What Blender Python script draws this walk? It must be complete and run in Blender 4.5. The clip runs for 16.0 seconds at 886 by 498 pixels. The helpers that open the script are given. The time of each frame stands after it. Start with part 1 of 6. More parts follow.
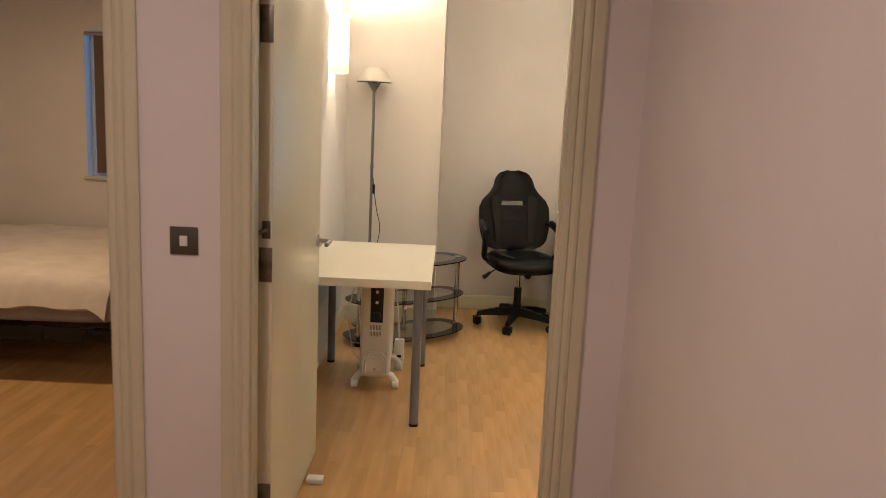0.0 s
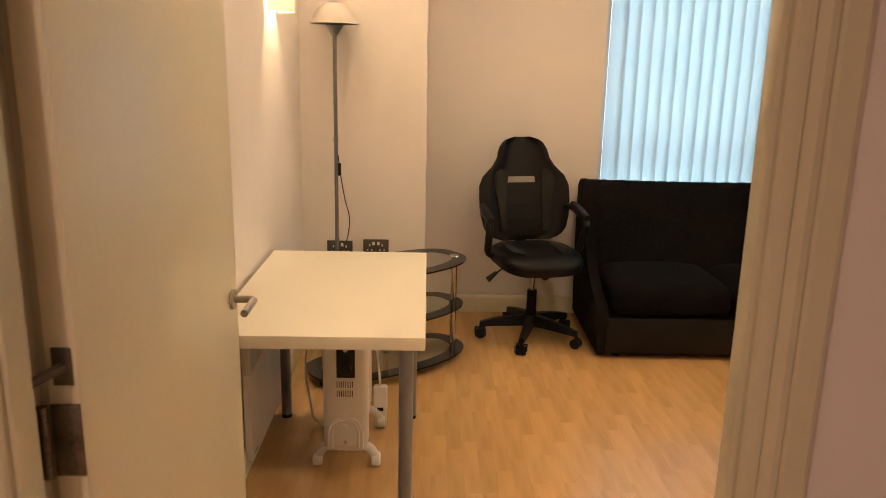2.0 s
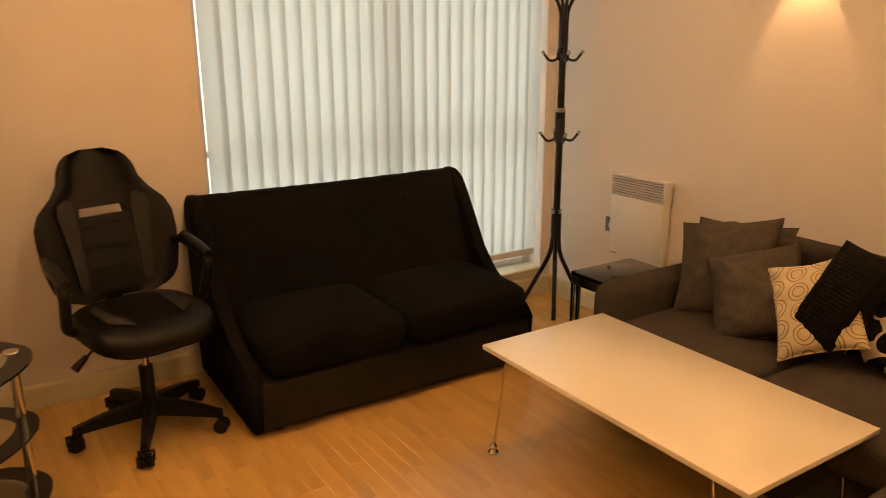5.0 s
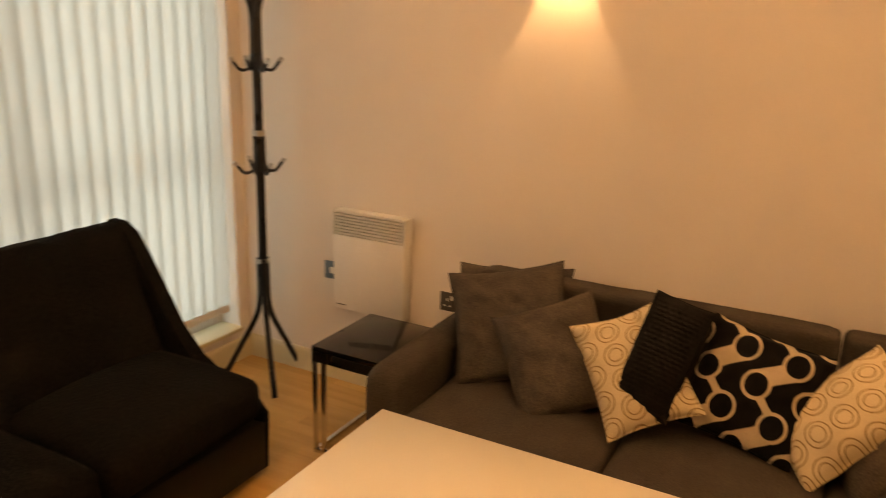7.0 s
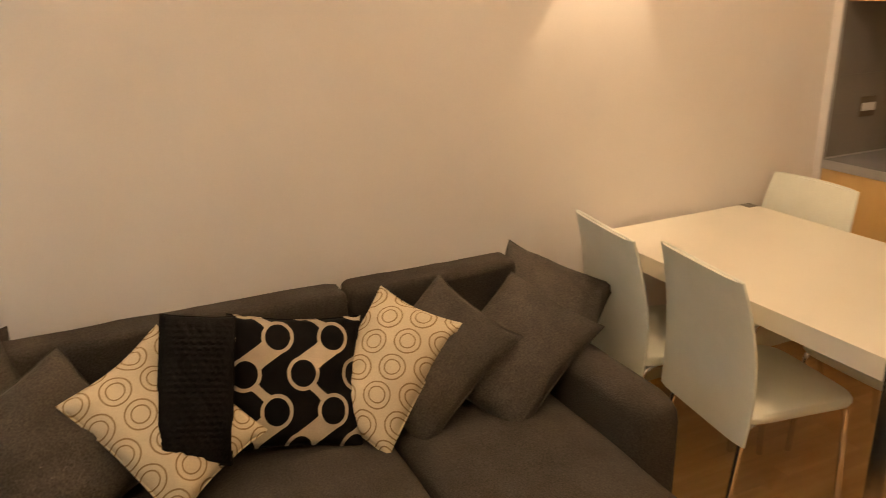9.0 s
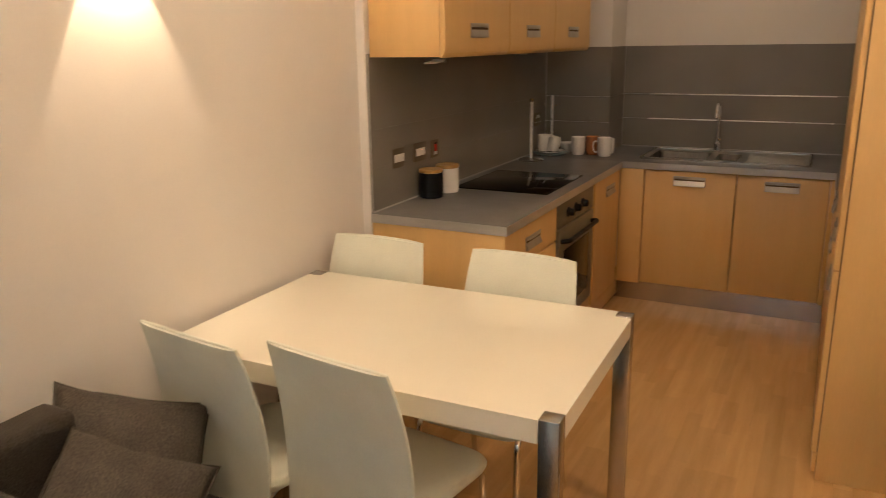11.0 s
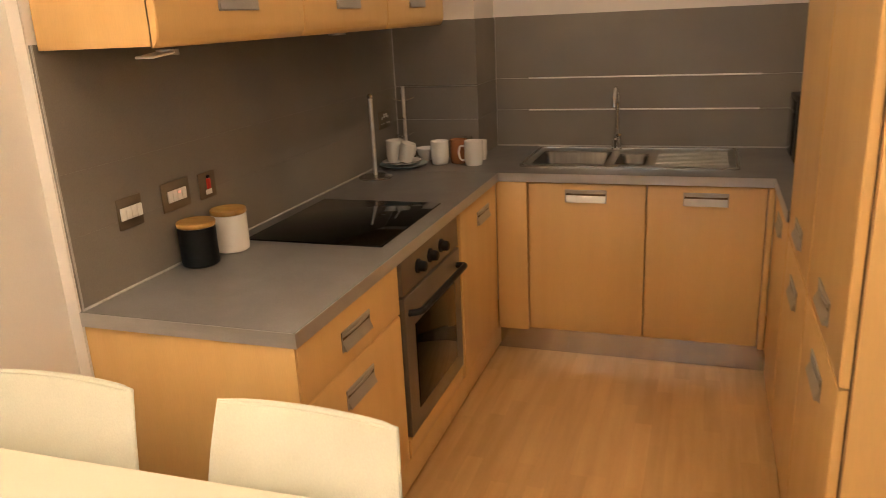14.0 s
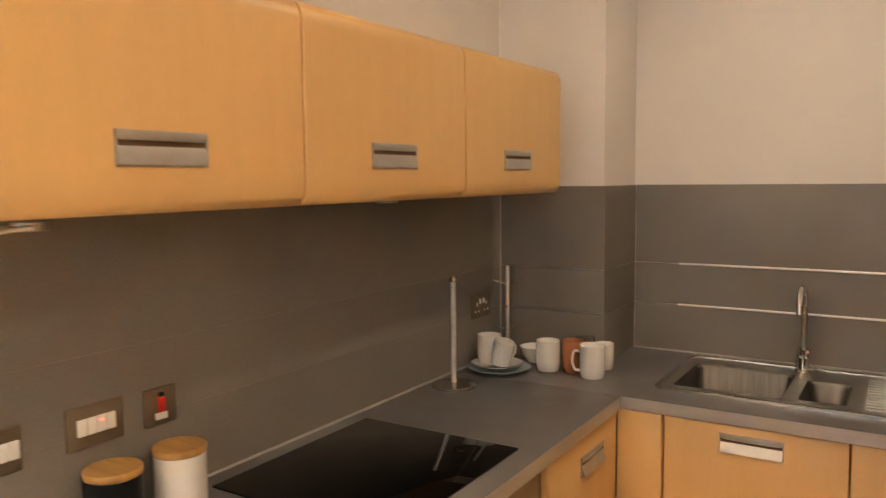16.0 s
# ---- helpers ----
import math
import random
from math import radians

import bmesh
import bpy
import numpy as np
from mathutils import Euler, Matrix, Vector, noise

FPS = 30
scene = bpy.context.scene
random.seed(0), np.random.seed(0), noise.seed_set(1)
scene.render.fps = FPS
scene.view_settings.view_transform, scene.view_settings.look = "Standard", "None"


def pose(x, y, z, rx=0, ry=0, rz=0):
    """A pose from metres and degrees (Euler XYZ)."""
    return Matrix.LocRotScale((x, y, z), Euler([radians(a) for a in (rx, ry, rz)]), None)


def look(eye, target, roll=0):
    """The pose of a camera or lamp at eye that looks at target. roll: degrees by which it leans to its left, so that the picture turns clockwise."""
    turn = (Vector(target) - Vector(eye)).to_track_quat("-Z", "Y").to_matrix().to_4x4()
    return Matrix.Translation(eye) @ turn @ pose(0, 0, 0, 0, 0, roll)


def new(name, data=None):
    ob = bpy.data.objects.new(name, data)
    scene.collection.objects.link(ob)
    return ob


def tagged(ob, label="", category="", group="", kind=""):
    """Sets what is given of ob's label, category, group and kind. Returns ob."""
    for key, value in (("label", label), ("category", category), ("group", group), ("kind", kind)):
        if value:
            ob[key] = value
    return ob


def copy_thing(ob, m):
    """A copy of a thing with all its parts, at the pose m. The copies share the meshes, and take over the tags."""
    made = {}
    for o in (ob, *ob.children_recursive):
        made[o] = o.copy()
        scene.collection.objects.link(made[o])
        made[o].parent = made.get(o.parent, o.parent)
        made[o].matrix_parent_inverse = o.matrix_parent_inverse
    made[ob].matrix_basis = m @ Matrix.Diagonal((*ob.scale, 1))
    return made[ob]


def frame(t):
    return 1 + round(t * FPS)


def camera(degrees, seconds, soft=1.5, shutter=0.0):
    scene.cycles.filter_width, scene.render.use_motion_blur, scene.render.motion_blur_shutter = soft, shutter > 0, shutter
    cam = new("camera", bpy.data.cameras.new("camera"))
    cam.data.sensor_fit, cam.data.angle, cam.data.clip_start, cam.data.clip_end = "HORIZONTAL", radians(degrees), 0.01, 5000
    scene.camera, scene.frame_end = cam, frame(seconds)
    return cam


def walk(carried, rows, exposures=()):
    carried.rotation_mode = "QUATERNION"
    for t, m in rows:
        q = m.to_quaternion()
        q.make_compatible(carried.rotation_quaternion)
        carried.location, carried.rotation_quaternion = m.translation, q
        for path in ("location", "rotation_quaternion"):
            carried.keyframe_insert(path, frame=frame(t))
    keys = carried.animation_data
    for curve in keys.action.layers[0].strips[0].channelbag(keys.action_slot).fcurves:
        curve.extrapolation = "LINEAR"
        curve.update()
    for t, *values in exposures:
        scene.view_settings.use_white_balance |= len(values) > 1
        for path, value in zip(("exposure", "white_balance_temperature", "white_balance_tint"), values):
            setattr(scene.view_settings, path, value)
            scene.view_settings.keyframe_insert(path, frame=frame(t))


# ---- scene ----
cam = camera(60.5, 16.0, soft=0.82, shutter=0.3)
PATH = [
    (0, (0.093, 0.093, 1.531), (0.086, 2.065, 1.199), 2.6),
    (0.5, (0.131, 0.508, 1.571), (0.12, 2.473, 1.201), 3.0),
    (1, (0.078, 0.849, 1.553), (0.063, 2.807, 1.148), 2.1),
    (1.5, (0.024, 1.167, 1.565), (0.017, 3.118, 1.128), 1.9),
    (2, (0.027, 1.478, 1.587), (0.072, 3.421, 1.115), 1.2),
    (2.5, (-0.021, 1.694, 1.592), (0.094, 3.633, 1.113), 0.4),
    (3, (-0.169, 1.909, 1.628), (0.145, 3.822, 1.139), -0.1),
    (3.5, (-0.202, 2.064, 1.648), (0.353, 3.92, 1.153), -0.0),
    (4, (-0.06, 2.264, 1.628), (0.652, 4.079, 1.178), -0.5),
    (4.3, (-0.012, 2.362, 1.63), (0.784, 4.138, 1.167), -0.1),
    (4.5, (0.053, 2.419, 1.609), (0.901, 4.167, 1.135), -0.5),
    (4.7, (0.087, 2.514, 1.613), (1.02, 4.209, 1.106), -0.6),
    (6.8, (0.406, 3.586, 1.694), (2.013, 4.647, 1.153), 2.6),
    (7, (0.446, 3.686, 1.675), (2.151, 4.572, 1.121), 2.0),
    (7.5, (0.575, 3.837, 1.65), (2.442, 4.175, 1.019), 0.0),
    (7.6, (0.609, 3.852, 1.66), (2.483, 4.095, 1.005), -0.7),
    (7.7, (0.635, 3.872, 1.661), (2.516, 4.019, 0.996), -0.7),
    (8, (0.753, 3.954, 1.649), (2.636, 3.861, 0.981), -1.5),
    (8.5, (0.85, 4.034, 1.678), (2.687, 3.614, 1.008), -2.0),
    (9, (0.912, 4.228, 1.656), (2.633, 3.44, 1.012), -1.4),
    (9.5, (0.977, 4.289, 1.657), (2.537, 3.206, 1.03), -0.7),
    (10, (1.212, 4.259, 1.643), (2.538, 2.888, 1.042), 0.3),
    (10.2, (1.243, 4.212, 1.629), (2.5, 2.768, 1.051), -0.0),
    (12.3, (1.772, 3.705, 1.635), (2.129, 1.808, 1.113), -0.6),
    (12.5, (1.741, 3.588, 1.627), (2.094, 1.691, 1.101), -0.6),
    (13, (1.72, 3.326, 1.604), (2.103, 1.443, 1.05), -1.1),
    (13.5, (1.697, 3.006, 1.64), (2.176, 1.153, 1.059), -1.6),
    (14, (1.685, 2.749, 1.612), (2.324, 0.947, 1.025), -2.8),
    (14.5, (1.586, 2.457, 1.627), (2.489, 0.757, 1.084), -4.1),
    (15, (1.61, 2.273, 1.673), (2.718, 0.632, 1.392), -2.6),
    (15.5, (1.686, 2.029, 1.673), (2.848, 0.405, 1.566), -0.6),
    (16, (1.782, 1.775, 1.626), (2.839, 0.087, 1.44), -0.6),
]
EXPOSURES = [(0.0, -0.12, 5300, 4), (1.0, 0.0, 5250, 4), (1.5, -0.08, 5400, 5), (2.0, -0.12, 6600, 14), (2.5, -0.33, 9000, 23), (3.0, -0.49, 10400, 28), (3.5, -0.50, 11900, 31), (4.7, -0.46, 12200, 31), (6.8, -0.44, 12300, 31),
             (7.5, -0.36, 14400, 34), (8.0, -0.26, 13500, 31), (8.5, -0.30, 8800, 19), (9.0, -0.21, 6700, 13), (9.5, -0.14, 6350, 11), (10.2, -0.12, 6050, 11), (12.3, -0.02, 5900, 10), (13.5, 0.2, 6000, 11), (14.5, 0.63, 6200, 12), (15.0, 0.62, 6000, 11), (15.5, 0.63, 5600, 8), (16.0, 0.86, 5550, 9)]
walk(cam, [(t, look(eye, target, roll)) for t, eye, target, roll in PATH], EXPOSURES)

# ---------------------------------------------------------------- light
world = bpy.data.worlds.new("sky")
scene.world = world
world.use_nodes = True
wn = world.node_tree
sky = wn.nodes.new("ShaderNodeTexSky")
sky.sky_type, sky.sun_disc = "NISHITA", False
sky.sun_elevation, sky.sun_rotation = radians(14), radians(200)
wn.links.new(sky.outputs[0], wn.nodes["Background"].inputs[0])
wn.nodes["Background"].inputs[1].default_value = 0.07

WARM = (1.0, 0.72, 0.44)
HALL_LIGHT = (1.0, 0.70, 0.52)
DAY = (0.53, 0.81, 1.0)


def lamp(name, kind, place, energy, colour, target=None, **more):
    data = bpy.data.lights.new(name, kind)
    data.energy, data.color = energy, colour
    for key, value in more.items():
        if key == "radius":
            data.shadow_soft_size = value
        elif key == "size":
            data.shape, data.size, data.size_y = "RECTANGLE", value[0], value[1]
        elif key == "disk":
            data.shape, data.size = "DISK", value
        elif key == "spread":
            data.spread = radians(value)
    ob = new(name, data)
    ob.matrix_world = look(place, target) if target else Matrix.Translation(place)
    return ob


SCONCES = [(-0.68, 5.02, 1), (3.275, 4.68, -1), (3.275, 2.50, -1)]
for (sx, sy, side), glow in zip(SCONCES, (0.90, 0.50, 1.05)):
    lamp("sconce_bulb", "POINT", (sx + side * 0.072, sy, 1.985), 21 * glow, WARM, radius=0.012)
    lamp("sconce_uplight", "AREA", (sx + side * 0.055, sy, 2.14), 99 * glow, WARM, (sx + side * 0.055, sy + 0.0001, 3.0), size=(0.15, 0.07), spread=170)
lamp("living_window_daylight", "AREA", (2.15, 6.47, 1.30), 44, DAY, (2.15, 0, 1.30), size=(2.0, 2.1))
lamp("bedroom_window_daylight", "AREA", (-2.35, 6.36, 1.55), 3.5, (0.16, 0.48, 1.0), (-2.35, 0, 1.55), size=(0.8, 1.05))
# Kitchen and hall ceiling lamps are assumed, as the ceiling is never seen.
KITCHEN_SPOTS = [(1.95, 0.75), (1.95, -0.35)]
LIVING_FILLS = [(0.95, 2.35), (1.1, 5.0)]
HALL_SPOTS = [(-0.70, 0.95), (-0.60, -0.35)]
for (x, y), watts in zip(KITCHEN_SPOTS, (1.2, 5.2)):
    lamp("kitchen_assumed_spot", "AREA", (x, y, 2.745), watts, WARM, (x, y, 0), disk=0.09, spread=180)
# Unseen fill lamps, added to brighten the living room walls and larder panel.
for (x, y), watts in zip(LIVING_FILLS, (17.0, 13.0)):
    lamp("living_added_fill", "AREA", (x, y, 2.745), watts, WARM, (x, y, 0), disk=0.12, spread=180)
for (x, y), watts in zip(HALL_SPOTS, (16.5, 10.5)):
    lamp("hall_assumed_spot", "AREA", (x, y, 2.745), watts, HALL_LIGHT, (x, y, 0), disk=0.09, spread=160)
# Another unseen lamp, added so the bedroom reads brighter through its doorway.
lamp("bedroom_added_fill", "AREA", (-2.3, 4.2, 2.745), 25, (1.0, 0.62, 0.32), (-2.3, 4.2, 0), disk=0.09, spread=160)


# ---------------------------------------------------------------- materials
def surf(name, c1, c2=None, scale=3.0, rough=0.5, metal=0.0, bump=0.0, fine=120.0, stretch=(1, 1, 1), spread=0.12, coat=0.0, piece=0.0, sheen=0.0, low=0.35, high=0.65, spec=0.5):
    """A surface with broad variation from c1 to c2, fine grain, relief, and uneven gloss."""
    m = bpy.data.materials.new(name)
    m.use_nodes = True
    t = m.node_tree
    b = t.nodes["Principled BSDF"]
    c2 = c2 or tuple(0.88 * v for v in c1)
    co = t.nodes.new("ShaderNodeTexCoord")
    mp = t.nodes.new("ShaderNodeMapping")
    mp.inputs["Scale"].default_value = stretch
    t.links.new(co.outputs["Object"], mp.inputs[0])
    n1 = t.nodes.new("ShaderNodeTexNoise")
    n1.inputs["Scale"].default_value, n1.inputs["Detail"].default_value = scale, 4
    n2 = t.nodes.new("ShaderNodeTexNoise")
    n2.inputs["Scale"].default_value, n2.inputs["Detail"].default_value = fine, 3
    for n in (n1, n2):
        t.links.new(mp.outputs[0], n.inputs[0])
    ramp = t.nodes.new("ShaderNodeMapRange")
    ramp.inputs[1].default_value, ramp.inputs[2].default_value = low, high
    t.links.new(n1.outputs[0], ramp.inputs[0])
    mix = t.nodes.new("ShaderNodeMix")
    mix.data_type = "RGBA"
    mix.inputs[6].default_value, mix.inputs[7].default_value = (*c1, 1), (*c2, 1)
    t.links.new(ramp.outputs[0], mix.inputs[0])
    hsv = t.nodes.new("ShaderNodeHueSaturation")
    t.links.new(mix.outputs[2], hsv.inputs["Color"])
    grain = t.nodes.new("ShaderNodeMapRange")
    grain.inputs[1].default_value, grain.inputs[2].default_value = 0.25, 0.75
    grain.inputs[3].default_value, grain.inputs[4].default_value = 1 - spread, 1 + spread
    t.links.new(n2.outputs[0], grain.inputs[0])
    value = grain.outputs[0]
    if piece:
        info = t.nodes.new("ShaderNodeObjectInfo")
        isl = t.nodes.new("ShaderNodeNewGeometry")
        add = t.nodes.new("ShaderNodeMath")
        add.operation = "ADD"
        t.links.new(info.outputs["Random"], add.inputs[0])
        t.links.new(isl.outputs["Random Per Island"], add.inputs[1])
        fr = t.nodes.new("ShaderNodeMath")
        fr.operation = "FRACT"
        t.links.new(add.outputs[0], fr.inputs[0])
        pr = t.nodes.new("ShaderNodeMapRange")
        pr.inputs[3].default_value, pr.inputs[4].default_value = 1 - piece, 1 + piece
        t.links.new(fr.outputs[0], pr.inputs[0])
        mul = t.nodes.new("ShaderNodeMath")
        mul.operation = "MULTIPLY"
        t.links.new(pr.outputs[0], mul.inputs[0])
        t.links.new(value, mul.inputs[1])
        value = mul.outputs[0]
    t.links.new(value, hsv.inputs["Value"])
    t.links.new(hsv.outputs[0], b.inputs["Base Color"])
    rr = t.nodes.new("ShaderNodeMapRange")
    rr.inputs[3].default_value, rr.inputs[4].default_value = max(0.02, rough * 0.85), min(1, rough * 1.15)
    t.links.new(n1.outputs[0], rr.inputs[0])
    t.links.new(rr.outputs[0], b.inputs["Roughness"])
    b.inputs["Metallic"].default_value = metal
    b.inputs["Specular IOR Level"].default_value = spec
    b.inputs["Coat Weight"].default_value = coat
    b.inputs["Coat Roughness"].default_value = 0.08
    b.inputs["Sheen Weight"].default_value = sheen
    if bump:
        bp = t.nodes.new("ShaderNodeBump")
        bp.inputs["Strength"].default_value, bp.inputs["Distance"].default_value = min(1, bump * 4), 0.002 * max(1, bump * 4)
        t.links.new(n2.outputs[0], bp.inputs["Height"])
        t.links.new(bp.outputs[0], b.inputs["Normal"])
    return m


def maths(t, op, a, b=None, c=None):
    n = t.nodes.new("ShaderNodeMath")
    n.operation = op
    for i, v in enumerate((a, b, c)):
        if v is None:
            continue
        if isinstance(v, (int, float)):
            n.inputs[i].default_value = v
        else:
            t.links.new(v, n.inputs[i])
    return n.outputs[0]


def printed(name, kind, ground, ink):
    """Woven cushion cloth with a printed pattern, laid out in the cushion's own plane."""
    m = surf(name, ground, tuple(0.9 * v for v in ground), 6, 0.9, 0, 0.12, 420, spread=0.14, spec=0.1)
    t = m.node_tree
    b = t.nodes["Principled BSDF"]
    base = b.inputs["Base Color"].links[0].from_socket
    co = t.nodes.new("ShaderNodeTexCoord")
    sp = t.nodes.new("ShaderNodeSeparateXYZ")
    t.links.new(co.outputs["Object"], sp.inputs[0])
    x, y = sp.outputs[0], sp.outputs[1]
    if kind == "rings":
        cell = 0.088
        row = maths(t, "FLOOR", maths(t, "DIVIDE", y, cell))
        shift = maths(t, "MULTIPLY", maths(t, "MODULO", maths(t, "ABSOLUTE", row), 2), 0.5)
        u = maths(t, "SUBTRACT", maths(t, "FRACT", maths(t, "ADD", maths(t, "DIVIDE", x, cell), shift)), 0.5)
        v = maths(t, "SUBTRACT", maths(t, "FRACT", maths(t, "DIVIDE", y, cell)), 0.5)
        d = maths(t, "SQRT", maths(t, "ADD", maths(t, "MULTIPLY", u, u), maths(t, "MULTIPLY", v, v)))
        mask = None
        for r, w in ((0.42, 0.024), (0.25, 0.022)):
            ring = maths(t, "LESS_THAN", maths(t, "ABSOLUTE", maths(t, "SUBTRACT", d, r)), w)
            mask = ring if mask is None else maths(t, "MAXIMUM", mask, ring)
    else:
        # upright chains of tan rings round black ovals, the ovals swinging from side to side
        up, side = maths(t, "SUBTRACT", x, 0.066), maths(t, "SUBTRACT", y, 0.020)
        px, py, amp = 0.155, 0.205, 0.043
        ph = maths(t, "MULTIPLY", up, 2 * math.pi / py)
        sn = maths(t, "SINE", ph)
        swing = maths(t, "DIVIDE", maths(t, "ADD", side, maths(t, "MULTIPLY", sn, amp)), px)
        u = maths(t, "MULTIPLY", maths(t, "ABSOLUTE", maths(t, "SUBTRACT", maths(t, "FRACT", swing), 0.5)), px)
        neck = maths(t, "ADD", maths(t, "MULTIPLY", maths(t, "COSINE", ph), 0.016), 0.033)
        step = maths(t, "DIVIDE", maths(t, "ADD", side, maths(t, "MULTIPLY", maths(t, "SIGN", sn), amp)), px)
        uo = maths(t, "MULTIPLY", maths(t, "SUBTRACT", maths(t, "FRACT", step), 0.5), px)
        vo = maths(t, "MULTIPLY", maths(t, "SUBTRACT", maths(t, "FRACT", maths(t, "DIVIDE", up, py / 2)), 0.5), py / 2 * 0.92)
        d = maths(t, "SQRT", maths(t, "ADD", maths(t, "MULTIPLY", uo, uo), maths(t, "MULTIPLY", vo, vo)))
        body = maths(t, "MULTIPLY", maths(t, "GREATER_THAN", u, neck), maths(t, "GREATER_THAN", d, 0.0440))
        dot = maths(t, "LESS_THAN", d, 0.0345)
        mask = maths(t, "MAXIMUM", body, dot)
    mix = t.nodes.new("ShaderNodeMix")
    mix.data_type = "RGBA"
    t.links.new(mask, mix.inputs[0])
    t.links.new(base, mix.inputs[6])
    mix.inputs[7].default_value = (*ink, 1)
    t.links.new(mix.outputs[2], b.inputs["Base Color"])
    return m


def glassy(name, colour, rough=0.0, alpha=1.0):
    m = bpy.data.materials.new(name)
    m.use_nodes = True
    b = m.node_tree.nodes["Principled BSDF"]
    b.inputs["Base Color"].default_value = (*colour, 1)
    b.inputs["Roughness"].default_value = rough
    b.inputs["Transmission Weight"].default_value = alpha
    b.inputs["IOR"].default_value = 1.45
    return m


def cloth_screen(name, colour, through_colour, amount):
    """Thin fabric that lets part of the light through."""
    m = surf(name, colour, tuple(0.95 * v for v in colour), 5, 0.85, 0, 0.05, 500, spread=0.04)
    t = m.node_tree
    b = t.nodes["Principled BSDF"]
    tr = t.nodes.new("ShaderNodeBsdfTranslucent")
    tr.inputs[0].default_value = (*through_colour, 1)
    mx = t.nodes.new("ShaderNodeMixShader")
    mx.inputs[0].default_value = amount
    t.links.new(b.outputs[0], mx.inputs[1])
    t.links.new(tr.outputs[0], mx.inputs[2])
    t.links.new(mx.outputs[0], t.nodes["Material Output"].inputs[0])
    return m


def glowing(name, colour, strength):
    m = bpy.data.materials.new(name)
    m.use_nodes = True
    b = m.node_tree.nodes["Principled BSDF"]
    b.inputs["Base Color"].default_value = (0.8, 0.8, 0.78, 1)
    b.inputs["Emission Color"].default_value = (*colour, 1)
    b.inputs["Emission Strength"].default_value = strength
    return m


WALL = surf("wall_paint", (0.78, 0.74, 0.70), (0.73, 0.69, 0.65), 1.3, 0.75, 0, 0.04, 260, spread=0.02)
HALLWALL = surf("hall_wall_paint", (0.75, 0.695, 0.675), (0.70, 0.645, 0.63), 1.3, 0.7, 0, 0.04, 260, spread=0.02)
CEIL = surf("ceiling_paint", (0.82, 0.80, 0.77), (0.78, 0.76, 0.73), 1.1, 0.85, 0, 0.04, 240, spread=0.02)
GLOSS = surf("satin_wood_paint", (0.63, 0.59, 0.43), (0.58, 0.54, 0.39), 2.2, 0.32, 0, 0.02, 90, spread=0.02)
DOORPAINT = surf("door_paint", (0.74, 0.69, 0.52), (0.70, 0.65, 0.48), 1.6, 0.33, 0, 0.02, 90, spread=0.02)
FLOORWOOD = surf("beech_laminate", (0.545, 0.335, 0.138), (0.475, 0.285, 0.11), 2.6, 0.21, 0, 0.02, 60, stretch=(9, 0.8, 1), spread=0.06, piece=0.075)
SUBFLOOR = surf("floor_joint", (0.40, 0.25, 0.11), None, 4, 0.6)
BEECH = surf("beech_foil", (0.65, 0.42, 0.165), (0.62, 0.395, 0.15), 2.0, 0.38, 0, 0.02, 60, stretch=(7, 7, 0.6), spread=0.03)
# Dark brown that paints the shade in gaps of and under the units.
GAPSHADE = surf("painted_gap_shade", (0.10, 0.055, 0.02), None, 4, 0.7)
WORKTOP = surf("grey_laminate", (0.155, 0.15, 0.15), (0.13, 0.125, 0.125), 5, 0.34, 0, 0.02, 300, spread=0.12)
EDGE = surf("worktop_metal_edge", (0.50, 0.49, 0.49), (0.43, 0.43, 0.43), 4, 0.35, 0.6, 0.02, 200, stretch=(1, 1, 6), spread=0.06)
SPLASH = surf("grey_splash_panel", (0.205, 0.184, 0.158), (0.180, 0.162, 0.139), 2.5, 0.38, 0, 0.03, 380, spread=0.13, spec=0.35)
PULLMETAL = surf("brushed_pull_metal", (0.42, 0.40, 0.37), (0.36, 0.34, 0.31), 8, 0.34, 0.45, 0.02, 300, spread=0.06)
HINGESTEEL = surf("worn_hinge_steel", (0.24, 0.21, 0.17), (0.15, 0.13, 0.10), 30, 0.42, 0.9, 0.05, 300, spread=0.2)
BRONZE = surf("bronze_plate", (0.175, 0.135, 0.090), (0.15, 0.115, 0.075), 8, 0.40, 0.35, 0.02, 300, spread=0.06)
# Same steel as the sink, darkened: the bowls' shade is in this colour.
SHADEDBOWL = surf("shaded_bowl_steel", (0.15, 0.14, 0.13), (0.11, 0.105, 0.10), 6, 0.48, 0.9, 0.02, 240, stretch=(12, 1, 1), spread=0.10)
SINKSTEEL = surf("sink_steel", (0.50, 0.485, 0.46), (0.42, 0.41, 0.39), 6, 0.34, 1.0, 0.02, 240, stretch=(1, 12, 1), spread=0.08)
STEEL = surf("brushed_steel", (0.60, 0.58, 0.55), (0.50, 0.48, 0.46), 6, 0.26, 1.0, 0.02, 240, stretch=(1, 12, 1), spread=0.08)
CHROME = surf("chrome", (0.74, 0.73, 0.72), (0.66, 0.65, 0.64), 6, 0.09, 1.0, 0, 200, spread=0.03)
SATIN = surf("satin_nickel", (0.48, 0.45, 0.41), (0.40, 0.38, 0.34), 8, 0.30, 1.0, 0.02, 300, spread=0.06)
PEWTER = surf("dark_pewter_plate", (0.13, 0.115, 0.095), (0.10, 0.09, 0.075), 8, 0.36, 0.7, 0.02, 300, spread=0.06)
GREYLEG = surf("grey_lacquered_steel", (0.20, 0.20, 0.215), (0.17, 0.17, 0.18), 6, 0.36, 0.3, 0.02, 220, spread=0.05)
DESKTOP = surf("white_melamine", (0.80, 0.76, 0.63), (0.77, 0.73, 0.60), 2.0, 0.34, 0, 0.02, 300, spread=0.02)
